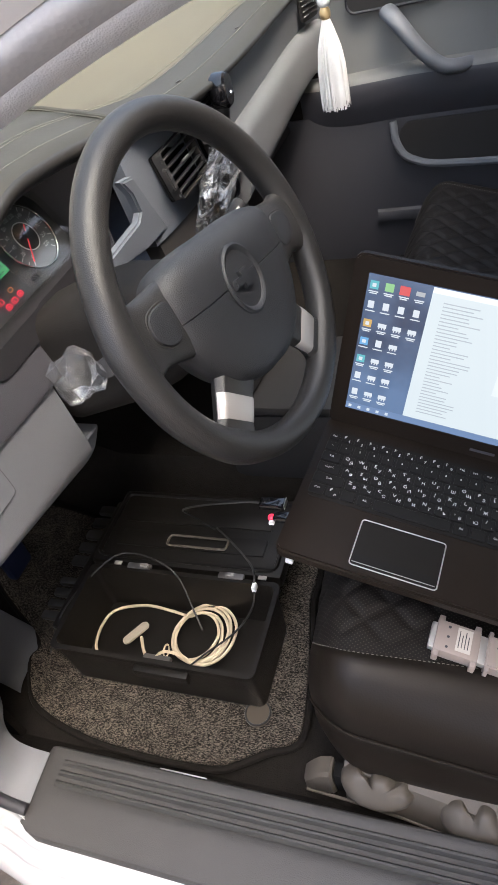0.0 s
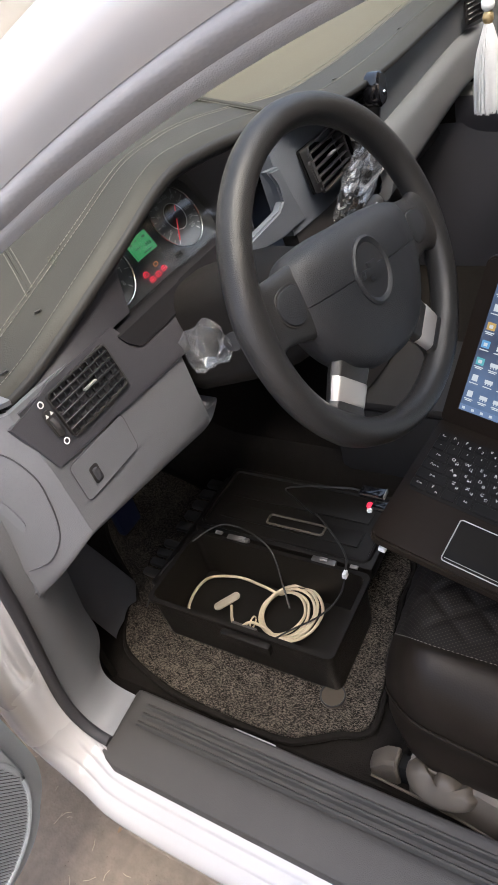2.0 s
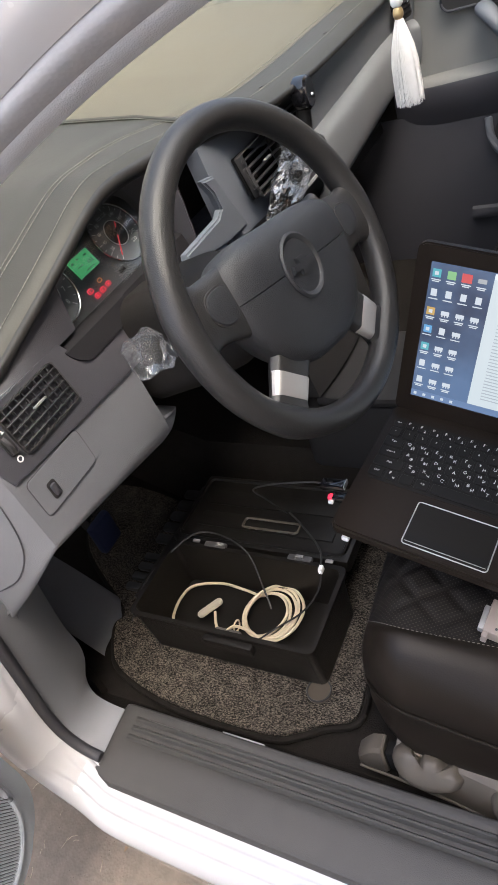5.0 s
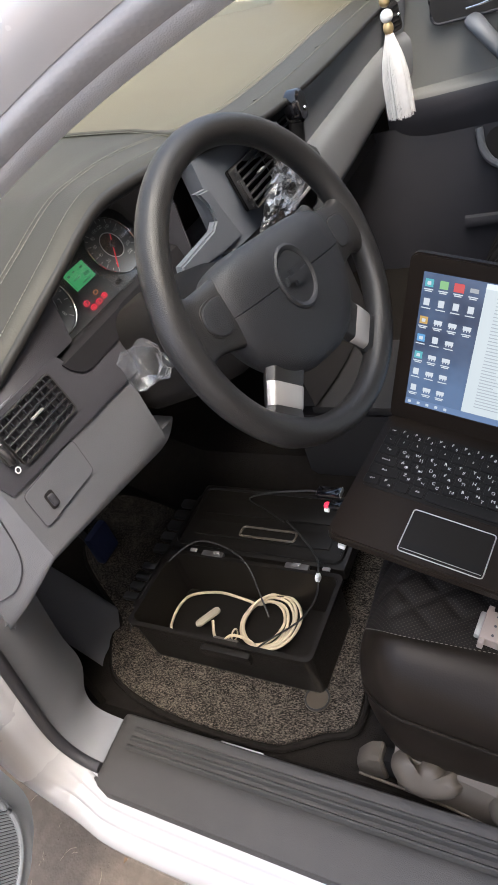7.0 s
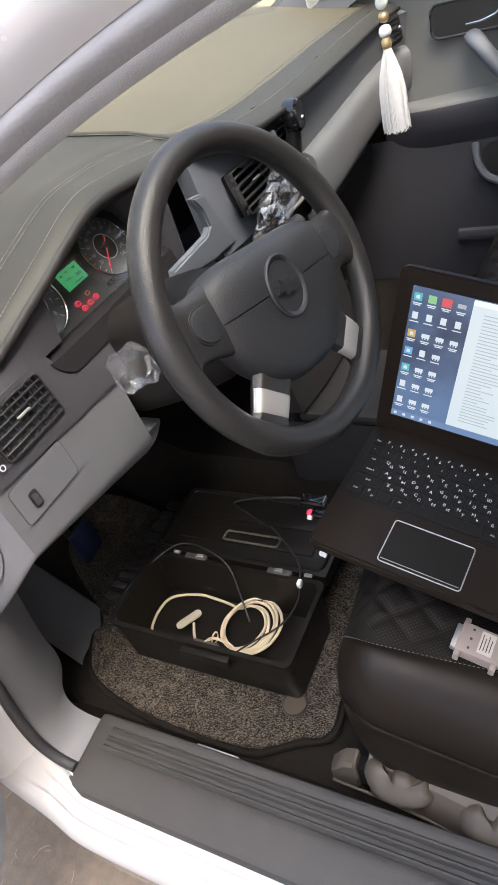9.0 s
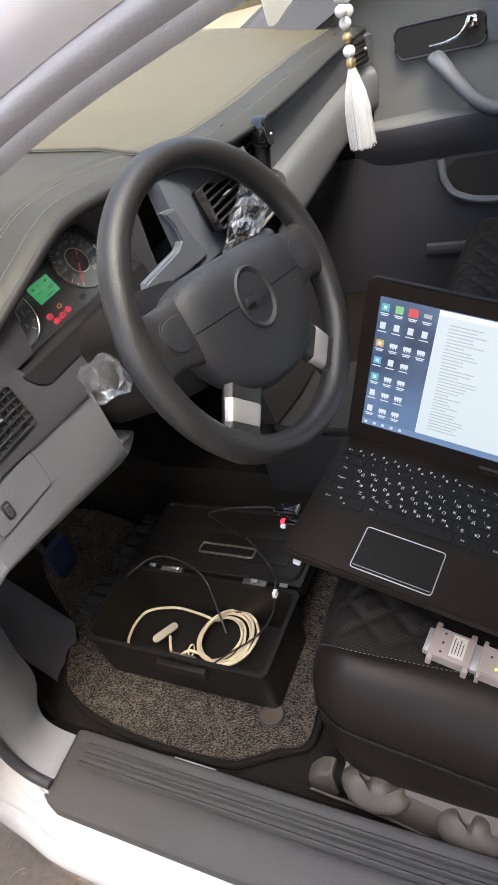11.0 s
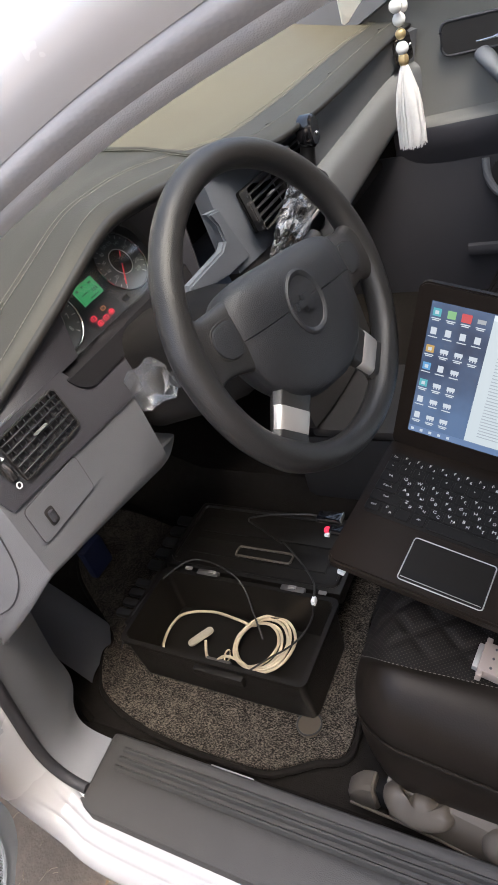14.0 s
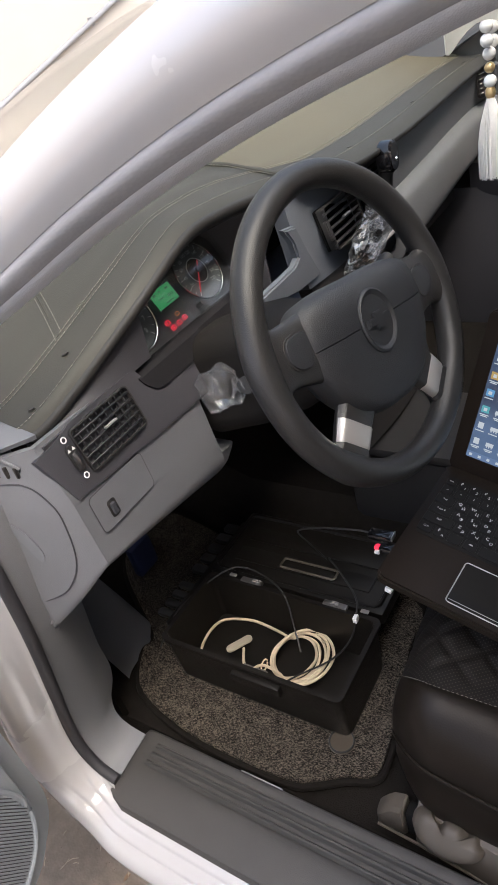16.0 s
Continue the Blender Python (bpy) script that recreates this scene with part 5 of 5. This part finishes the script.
tag = thing("cable_tag", "beige fabric tag lying in the toolbox", "cable tag")
part("strip", plate([V(0.328 + p.x * 0.83 + p.y * 0.55, 0.972 - p.x * 0.55 + p.y * 0.83, 0.366) for p in round_rect(0.052, 0.017, 0.008, 6)], 0.003, (0, 0, 1), 0.001), mat("beige_fabric", (0.36, 0.32, 0.25), 0.8), tag)
part("plug", box((0.283, 0.915, 0.365), (0.022, 0.05, 0.012), 0.003), mat("plug_grey", (0.09, 0.085, 0.08), 0.5), tag)
lead = thing("black_lead", "thin black cable running out of the toolbox", "cable")
part("wire", tube(smoothed([(0.503, 0.857, 0.452), (0.47, 0.816, 0.458), (0.423, 0.766, 0.462), (0.388, 0.752, 0.458), (0.37, 0.76, 0.42), (0.345, 0.79, 0.385), (0.30, 0.83, 0.382), (0.262, 0.86, 0.38)], 80), 0.0017, 6), DARKER, lead)
part("second_wire", tube(smoothed([(0.27, 1.12, 0.36), (0.33, 1.10, 0.41), (0.405, 1.03, 0.458), (0.425, 0.98, 0.462), (0.40, 0.90, 0.456), (0.37, 0.87, 0.40), (0.345, 0.85, 0.378)], 80), 0.0017, 6), DARKER, lead)
part("clip", box((0.388, 0.752, 0.456), (0.012, 0.007, 0.012), 0.002), WHITEP, lead, "white plastic clip")
ucab = thing("usb_cable", "black cable with a red lit plug in the laptop's side", "cable")
part("plug", box((0.346, 0.649, 0.685), (0.014, 0.024, 0.008), 0.002), GLOSS, ucab)
part("plug_lamp", ball(0.0055, Matrix.Translation((0.344, 0.664, 0.686)) @ Matrix.Diagonal((1.0, 0.8, 0.7, 1)), 12), RED, ucab, "red glowing plug")
part("lamp_base", box((0.337, 0.662, 0.684), (0.005, 0.007, 0.005), 0.0015), WHITEP, ucab, "white end of the lit plug")
part("black_plug", box((0.368, 0.669, 0.684), (0.016, 0.034, 0.009), 0.002), GLOSS, ucab, "black cable plug")
part("plug_edge", box((0.369, 0.6515, 0.6855), (0.015, 0.0014, 0.007), 0.0004), SILVER, ucab)
part("wire", tube(smoothed([(0.368, 0.686, 0.684), (0.370, 0.70, 0.683), (0.368, 0.731, 0.680), (0.372, 0.77, 0.668), (0.40, 0.83, 0.62), (0.46, 0.86, 0.53), (0.50, 0.86, 0.452)], 60), 0.0014, 6), DARKER, ucab)

# ---- laptop across the seat ----
LM = pose(0.443, 0.581, 0.692, 0.9, 13.8, -95.3)
lt = thing("laptop", "open black laptop lying across the seat, its screen lit", "laptop", m=LM)
part("palm_rest", plate([V(p.x, p.y, -0.014) for p in round_rect(0.376, 0.236, 0.012, 5, 0.140, -0.043)], 0.012, (0, 0, 1), 0.003), LAP, lt)
part("base", rings([[V(p.x, p.y, z) for p in round_rect(0.376 - 2 * g, 0.236 - 2 * g, 0.012, 5, 0.140, -0.043)] for g, z in ((0.022, -0.030), (0.010, -0.026), (0.004, -0.0145))]), DARKER, lt, "black underside")
part("keyboard_tray", plate(round_rect(0.350, 0.118, 0.004, 4, 0.140, -0.011, -0.0022), 0.0008), KEYM, lt)
part("touchpad", plate(round_rect(0.101, 0.066, 0.004, 4, 0.0915, -0.1165, -0.0022), 0.0010), PADM, lt)
part("button_strip", plate(round_rect(0.097, 0.011, 0.002, 3, 0.0915, -0.1395, -0.0012), 0.0008), KEYM, lt, "dark button strip")
part("button_line", box((0.0915, -0.1455, -0.0008), (0.097, 0.0006, 0.0005)), SILVER, lt)
part("foot", box((-0.030, -0.150, -0.034), (0.010, 0.008, 0.008), 0.002), WHITEP, lt, "small white rubber foot")
part("touchpad_frame", tube(round_rect(0.102, 0.067, 0.004, 4, 0.0915, -0.1165, -0.0012), 0.0008, 6, True), SILVER, lt, "bright touchpad frame")
SCR = LM.to_3x3()
scrM = Matrix.Translation((0, 0.068, -0.004)) @ Matrix.Rotation(radians(80), 4, "X")
lid = part("screen_lid", (lambda b: (b.transform(scrM), b)[1])(plate([V(p.x, p.y, -0.010) for p in round_rect(0.376, 0.248, 0.012, 5, 0.140, 0.122)], 0.010, (0, 0, 1), 0.002)), LAP, lt)


def lamp_mat(name, c, k):
    return mat(name, (0.02, 0.02, 0.02), 0.25, emit=c, power=k * 0.22, vary=0)


def on_screen(name, x, y, w, h, m, lift, parent):
    b = plate(round_rect(w, h, min(0.0004, min(w, h) * 0.2), 3, x, y, 0.0), 0.0003)
    b.transform(scrM @ Matrix.Translation((0, 0, 0.0002 + lift)))
    return part(name, b, m, parent)


SX0, SX1, SY0, SY1 = -0.028, 0.316, 0.029, 0.224
def desk():
    m = lamp_mat("desktop_blue", (0.05, 0.09, 0.17), 1.0)
    nt, b = nodes_of(m)
    tc, n, r = nt.nodes.new("ShaderNodeTexCoord"), nt.nodes.new("ShaderNodeTexNoise"), nt.nodes.new("ShaderNodeValToRGB")
    n.inputs["Scale"].default_value, n.inputs["Detail"].default_value = 9, 4
    r.color_ramp.elements[0].position, r.color_ramp.elements[1].position = 0.35, 0.65
    r.color_ramp.elements[0].color, r.color_ramp.elements[1].color = (0.018, 0.032, 0.07, 1), (0.10, 0.16, 0.27, 1)
    nt.links.new(tc.outputs["Object"], n.inputs["Vector"])
    nt.links.new(n.outputs["Fac"], r.inputs[0])
    nt.links.new(r.outputs[0], b.inputs["Emission Color"])
    return m


disp = on_screen("display", (SX0 + SX1) / 2, (SY0 + SY1) / 2, SX1 - SX0, SY1 - SY0, desk(), 0, lt)
WINM = lamp_mat("window_white", (0.62, 0.68, 0.68), 0.9)
INKM = lamp_mat("screen_ink", (0.40, 0.44, 0.46), 0.9)
PALEM = lamp_mat("screen_pale", (0.55, 0.62, 0.66), 0.9)
WX0 = 0.049
win = on_screen("window_panel", (WX0 + SX1) / 2, 0.131, SX1 - WX0, 0.184, WINM, 0.0006, lt)
on_screen("taskbar", (SX0 + SX1) / 2, SY0 + 0.005, SX1 - SX0, 0.010, lamp_mat("taskbar_blue", (0.13, 0.20, 0.33), 1.0), 0.0004, lt)
on_screen("title_bar", (WX0 + SX1) / 2, 0.2195, SX1 - WX0, 0.007, lamp_mat("title_white", (0.8, 0.85, 0.88), 0.9), 0.001, win)
rnd = random.Random(11)
for i in range(34):
    L = rnd.uniform(0.018, 0.05) * (1.3 if i % 5 == 0 else 1)
    on_screen("text_bar", 0.064 + L / 2, 0.206 - i * 0.0047, L, 0.0013, INKM, 0.0012, win)
for i, w in enumerate((0.020, 0.030, 0.036, 0.032, 0.034)):
    on_screen("text_bar", 0.160 + w / 2, 0.168 - i * 0.0058, w, 0.0019, INKM, 0.0012, win)
for i in range(9):
    on_screen("tool_icon", 0.155 + i * 0.013, 0.198, 0.006, 0.006, (INKM, PALEM)[i % 2], 0.0012, win)
    on_screen("tab_bar", 0.160 + i * 0.017, 0.1875, 0.012, 0.0018, INKM, 0.0012, win)
on_screen("dialog", 0.200, 0.118, 0.105, 0.036, lamp_mat("dialog_white", (0.70, 0.75, 0.76), 0.9), 0.0013, win)
on_screen("text_bar", 0.160, 0.1335, 0.016, 0.0018, INKM, 0.0020, win)
on_screen("text_bar", 0.164, 0.124, 0.026, 0.0018, INKM, 0.0020, win)
on_screen("progress_bar", 0.185, 0.118, 0.062, 0.0045, lamp_mat("progress_green", (0.08, 0.42, 0.22), 0.9), 0.0020, win)
for x, y in ((0.196, 0.107), (0.196, 0.047)):
    on_screen("button", x, y, 0.022, 0.0058, INKM, 0.0020, win)
    on_screen("button_face", x, y, 0.020, 0.0044, WINM, 0.0026, win)
ICON = [lamp_mat("icon_" + n, c, 0.9) for n, c in (("white", (0.62, 0.66, 0.68)), ("teal", (0.10, 0.42, 0.45)), ("green", (0.25, 0.5, 0.22)), ("red", (0.6, 0.08, 0.08)), ("grey", (0.4, 0.42, 0.42)), ("blue", (0.12, 0.35, 0.6)), ("amber", (0.55, 0.35, 0.1)))]
KIND = ((1, 2, 3, 4), (0, 0, 0, 0), (6, 4, 4, 4), (5, 0, 4), (1, 4, 4), (0, 4, 4), (0, 4, 4))
for r_, row in enumerate(KIND):
    for c_, k in enumerate(row):
        x, y = -0.0195 + c_ * 0.0185, 0.2105 - r_ * 0.0255
        w, h = {4: (0.0105, 0.0055), 0: (0.0075, 0.0095), 3: (0.0125, 0.0115)}.get(k, (0.0105, 0.0105))
        ic = on_screen("desktop_icon", x, y, w, h, ICON[0 if k == 4 and r_ else k], 0.0006, lt)
        if k == 4 and r_:
            for q in (-1, 0, 1):
                on_screen("icon_leg", x + q * 0.0034, y - 0.0036, 0.0014, 0.003, ICON[0], 0.0006, ic)
        elif k in (6, 5, 1):
            on_screen("icon_centre", x, y, w * 0.45, h * 0.45, ICON[0], 0.0012, ic)
        on_screen("icon_caption", x, y - 0.0085, 0.012, 0.0014, ICON[0], 0.0006, ic)
        if r_ % 2 == 0:
            on_screen("icon_caption", x, y - 0.0108, 0.009, 0.0014, ICON[0], 0.0006, ic)
for i in range(5):
    on_screen("task_icon", -0.022 + i * 0.0125, SY0 + 0.005, 0.004, 0.004, ICON[0], 0.0009, lt)
part("maker_mark", (lambda b: (b.transform(scrM @ Matrix.Translation((0.160, 0.013, 0.0004))), b)[1])(box((0, 0, 0), (0.032, 0.004, 0.0004))), DARK, lt)

# keys
def key(w, h):
    return plate([V(p.x, p.y, -0.0014) for p in round_rect(w, h, 0.002, 3)], 0.0018, (0, 0, 1), 0.0006, seg=1)


def key_row(y, x0, widths, h=0.0155, legends=()):
    x = x0
    for i, w in enumerate(widths):
        k = part("key", key(w * 0.019 - 0.003, h), KEYM, lt)
        k.location = (x + w * 0.0095, y, 0)
        text = legends[i] if i < len(legends) else ""
        if text:
            two = len(text) == 2
            bm = writing(text[0] if two else text, 0.0072 if two else 0.0044, Matrix.Translation((-0.0028 if two else 0, 0.0028 if two else 0.001, 0.0006)))
            if two:
                me = bpy.data.meshes.new("t")
                b2 = writing(text[1], 0.0066, Matrix.Translation((0.0036, -0.0034, 0.0006)))
                b2.to_mesh(me)
                b2.free()
                bm.from_mesh(me)
            part("legend", bm, WHITEP, k, "white printed key legend", smooth=False)
        x += w * 0.019


K0 = -0.038
F_ROW = ["Esc"] + ["F%d" % i for i in range(1, 13)] + ["PrtSc", "Ins", "Del", "Home", "End", ""]
key_row(0.0365, K0, [0.9] * 19, 0.0105, F_ROW)
key_row(0.019, K0, [1] * 13 + [1.5] + [0.92] * 4, legends=["~"] + list("1234567890-="))
key_row(0.0, K0, [1.5] + [1] * 12 + [1] + [0.92] * 4, legends=["Tab"] + ["QЙ", "WЦ", "EУ", "RК", "TЕ", "YН", "UГ", "IШ", "OЩ", "PЗ", "[Х", "]Ъ"])
key_row(-0.019, K0, [1.75] + [1] * 11 + [1.75] + [0.92] * 4, legends=["Caps L"] + ["AФ", "SЫ", "DВ", "FА", "GП", "HР", "JО", "KЛ", "LД", ";Ж", "'Э"])
key_row(-0.038, K0, [2.25] + [1] * 10 + [2.25] + [0.92] * 4, legends=["Shift"] + ["ZЯ", "XЧ", "CС", "VМ", "BИ", "NТ", "MЬ", ",Б", ".Ю", "/."] + ["Shift"])
key_row(-0.057, K0, [1.2, 1, 1.1, 1.1, 5.2, 1.1, 1.1, 1.1, 1, 1] + [0.92] * 4, legends=["Ctrl", "Fn", "", "Alt", "", "Alt", "", "Ctrl"])

# ---- adapter on the seat ----
AD = Matrix.Translation((0.263, 0.462, 0.582)) @ Matrix.Rotation(radians(-96), 4, "Z") @ Matrix.Rotation(radians(13), 4, "Y")
ad = thing("connector_adapter", "two grey plug-in connector adapters joined end to end", "adapter", m=AD)
part("housing", box((0.025, 0, 0.008), (0.050, 0.040, 0.016), 0.002), BEIGE, ad)
for xx in (0.004, 0.046):
    part("flange", box((xx, 0, 0.008), (0.007, 0.054, 0.013), 0.0015), BEIGE, ad)
part("second_housing", plate([V(x, y, 0.0) for x, y in ((0.058, -0.020), (0.085, -0.020), (0.099, -0.009), (0.099, 0.009), (0.085, 0.020), (0.058, 0.020))], 0.016, (0, 0, 1), 0.002), BEIGE, ad)
part("flange", box((0.061, 0, 0.008), (0.005, 0.052, 0.013), 0.0015), BEIGE, ad)
part("plug_shell", box((-0.002, 0, 0.008), (0.008, 0.034, 0.009), 0.002), SILVER, ad, "bare metal plug shell")
part("joint_shell", box((0.054, 0, 0.008), (0.010, 0.036, 0.009), 0.002), SILVER, ad)
for y in (-0.013, 0.0, 0.013):
    part("screw", disc(0.0016, 0.001, 10, Matrix.Translation((0.014, y, 0.0158))), DARK, ad)
for x, y in ((0.070, 0.006), (0.088, -0.004)):
    part("screw", disc(0.0016, 0.001, 10, Matrix.Translation((x, y, 0.0158))), DARK, ad)
st = part("label_sticker", box((0.032, 0.001, 0.0163), (0.017, 0.030, 0.0006)), PAPER, ad, "printed paper label")
for i in range(4):
    part("text_bar", box((0.0265 + 0.0035 * i, 0.001 - 0.002 * (i % 2), 0.0167), (0.001, 0.022 - 0.005 * (i % 2), 0.0003)), DARK, st)
part("status_lamp", ball(0.0016, Matrix.Translation((0.078, -0.008, 0.0165)), 8), YELLOW, ad, "lit yellow lamp")

# ---- hanging tassel ----
ts = thing("tassel", "white silk tassel hanging from a string of white beads", "tassel")
TX, TY = 0.78, 0.615
bm = bmesh.new()
rnd = random.Random(2)
for i in range(620):
    a, r = rnd.uniform(0, 2 * math.pi), math.sqrt(rnd.random())
    e = V(TX + 0.021 * r * math.cos(a), TY + 0.019 * r * math.sin(a), 1.032 + rnd.uniform(-0.006, 0.006))
    s = V(TX + 0.004 * r * math.cos(a), TY + 0.004 * r * math.sin(a), 1.134)
    mid = s.lerp(e, 0.45) + V(0.006 * r * math.cos(a), 0.006 * r * math.sin(a), 0)
    tube(smoothed([s, mid, e], 6), 0.00055, 3, bm=bm)
part("fringe", bm, TASSEL, ts, "white silk threads")
part("knot", ball(0.007, Matrix.Translation((TX, TY, 1.138)) @ Matrix.Diagonal((1, 1, 1.3, 1))), GOLD, ts, "small gold cap")
z = 1.152
for i, m in enumerate((BEAD, GOLD, BEAD, BEAD, BEAD, BEAD, BEAD)):
    dx = 0.0 if i < 3 else (i - 2) * 0.001
    part("bead", ball(0.0085 if m is BEAD else 0.007, Matrix.Translation((TX + (-0.009 if i > 2 else 0), TY, z))), m, ts)
    if i > 2:
        part("bead", ball(0.0085, Matrix.Translation((TX + 0.010 + dx, TY - 0.002, z - 0.004))), m, ts)
    z += 0.0165

# ---- small things on the dashboard ----
ph = thing("phone_holder", "glossy black phone holder standing on the dashboard", "phone holder", at=(0.847, 0.80, 1.036))
part("stem", tube([V(0.01, 0.02, -0.05), V(0.006, 0.01, -0.02), V(0, 0, 0.02)], [0.016, 0.013, 0.012], 12), DARKER, ph)
part("head", rings([[V(p.x * k, y, p.y * k + 0.018) for p in round_rect(0.036, 0.05, 0.017, 6)] for k, y in ((0.85, -0.014), (1.0, -0.010), (1.0, 0.008), (0.8, 0.014))]), GLOSS, ph)
# Chrome ball added as the small highlight on the glossy black head.
part("head_glint", ball(0.004, Matrix.Translation((0.004, -0.013, 0.012))), CHROME, ph, "tiny chrome ball standing in for a highlight")
sk = thing("visor_film", "pale translucent film hanging down from the sun visor", "film")
part("leaf", sheet(lambda u, v: V(lerp(0.258, 0.40, u) - 0.012 * v * (1 - u), 0.50 + 0.006 * math.sin(6 * u), lerp(1.262 + 0.006 * u - 0.004 * math.sin(9 * u), 1.345, v)), 12, 8, 0.0008), FILM, sk)
pv = thing("passenger_vent", "dark square air vent at the dashboard's end", "air vent", "air vents", m=frame_matrix((1.432, 0.803, 1.040), (0.94, -0.34, 0), (0, 0.10, 0.995), (-0.34, -0.94, 0.10)))
part("frame", plate(round_rect(0.066, 0.056, 0.01, 5), 0.004, (0, 0, 1), 0.002), DARKER, pv)
for i in range(5):
    part("slat", box((0, -0.019 + 0.0095 * i, 0.005), (0.054, 0.0026, 0.004), 0.001, seg=1), GLOSS, pv)
part("tab", ball(0.005, Matrix.Translation((0.02, 0.0, 0.007)), 10), CHROME, pv)
scuff = thing("sill_strip", "thin bright metal strip on the sill's inner edge", "trim strip")
part("strip", box((0.1205, 0.80, 0.3785), (0.0016, 0.072, 0.003), 0.0006), SILVER, scuff)
rest = thing("footrest", "dark moulded plastic footrest beside the pedals", "footrest")
part("pad", sheet(lambda u, v: V(lerp(lerp(0.205, 0.192, v), lerp(0.318, 0.300, v), u), lerp(1.160, 1.31, v) + 0.008 * u, 0.338 + 0.205 * v - 0.012 * v * v + 0.006 * math.sin(math.pi * v) - 0.010 * (2 * u - 1) ** 6), 20, 16, 0.02), mat("footrest_rubber", (0.110, 0.117, 0.128), 0.6, grain=0.4, scale=600), rest, "dark blue-grey ribless pad")
pedal = thing("pedal", "dark pedal with a blue plastic cover", "pedal")
part("pad", box((0.415, 1.255, 0.425), (0.06, 0.02, 0.075), 0.008), BLUE, pedal, "blue pedal pad")
part("arm", tube([V(0.41, 1.285, 0.43), V(0.41, 1.33, 0.55), V(0.41, 1.36, 0.72)], 0.008, 8), DARKER, pedal)

pole = thing("wall_pipe", "dark grey pipe running slantwise along the pale wall", "pipe")
part("run", tube([V(4.0, 8.79, 0.03), V(7.0, 8.79, 0.90), V(14.0, 8.79, 2.93)], 0.04, 10), SLATE, pole)
for x in (5.0, 9.0, 12.5):
    part("bracket", box((x, 8.81, 0.32 + (x - 5.0) * 0.29), (0.05, 0.09, 0.12), 0.01), SLATE, pole)

# ---- grit and litter on the ground beside the sill ----
rnd = random.Random(21)
bm = bmesh.new()
for i in range(900):
    x, y, r = rnd.uniform(-0.5, 0.15), rnd.uniform(0.7, 1.8), rnd.uniform(0.0006, 0.002) * (2.0 if rnd.random() < 0.05 else 1)
    b0 = [V(x + r * math.cos(a) * rnd.uniform(0.7, 1.2), y + r * math.sin(a) * rnd.uniform(0.7, 1.2), 0) for a in (0, 1.25, 2.5, 3.75, 5.0)]
    rings([b0, [p * 0.5 + V(x, y, 0) * 0.5 + V(0, 0, r * 0.7) for p in b0]], bm=bm)
tagged(part("grit", bm, CONC, None, "loose grey grit and small stones on the ground", smooth=False), category="grit", kind="stuff")
bm = bmesh.new()
for i in range(60):
    x, y, a, n = rnd.uniform(-0.28, 0.10), rnd.uniform(0.95, 1.6), rnd.uniform(0, 6.3), rnd.uniform(0.004, 0.013)
    q = V(math.cos(a), math.sin(a), 0)
    tube([V(x, y, 0.001) - q * n, V(x, y, 0.0025) + V(-q.y, q.x, 0) * n * 0.2, V(x, y, 0.001) + q * n], 0.0006, 4, bm=bm)
tagged(part("straw", bm, mat("pale_straw", (0.42, 0.36, 0.26), 0.8, vary=0.2, vscale=60), None, "short bits of pale straw scattered on the ground", smooth=False), category="straw", kind="stuff")
LEAF = mat("dry_leaf", (0.24, 0.16, 0.09), 0.8, vary=0.3, vscale=60)
leaf_mesh = plate([V(x, y, 0) for x, y in ((-0.012, 0), (-0.004, 0.004), (0.008, 0.003), (0.013, 0), (0.006, -0.004), (-0.005, -0.004))], 0.001)
first = None
for i in range(5):
    at = pose(rnd.uniform(-0.25, 0.05), rnd.uniform(1.0, 1.4), 0.001, rnd.uniform(-12, 12), rnd.uniform(-12, 12), rnd.uniform(0, 360))
    if first is None:
        first = tagged(part("dry_leaf", leaf_mesh, LEAF), "small dry brown leaf lying on the ground", "leaf", "dry leaves")
        first.matrix_world = at
    else:
        copy_thing(first, at)
hg = thing("door_check", "white painted door hinge with a dark bolt", "door hinge")
part("leaf_plate", box((-0.02, 1.075, 0.70), (0.05, 0.03, 0.07), 0.006), PAINT, hg)
part("bolt", disc(0.009, 0.008, 6, Matrix.Translation((-0.012, 1.058, 0.712)) @ Matrix.Rotation(radians(90), 4, "X")), DARKER, hg)
part("second_bolt", disc(0.009, 0.008, 6, Matrix.Translation((-0.022, 1.058, 0.685)) @ Matrix.Rotation(radians(90), 4, "X")), DARKER, hg)
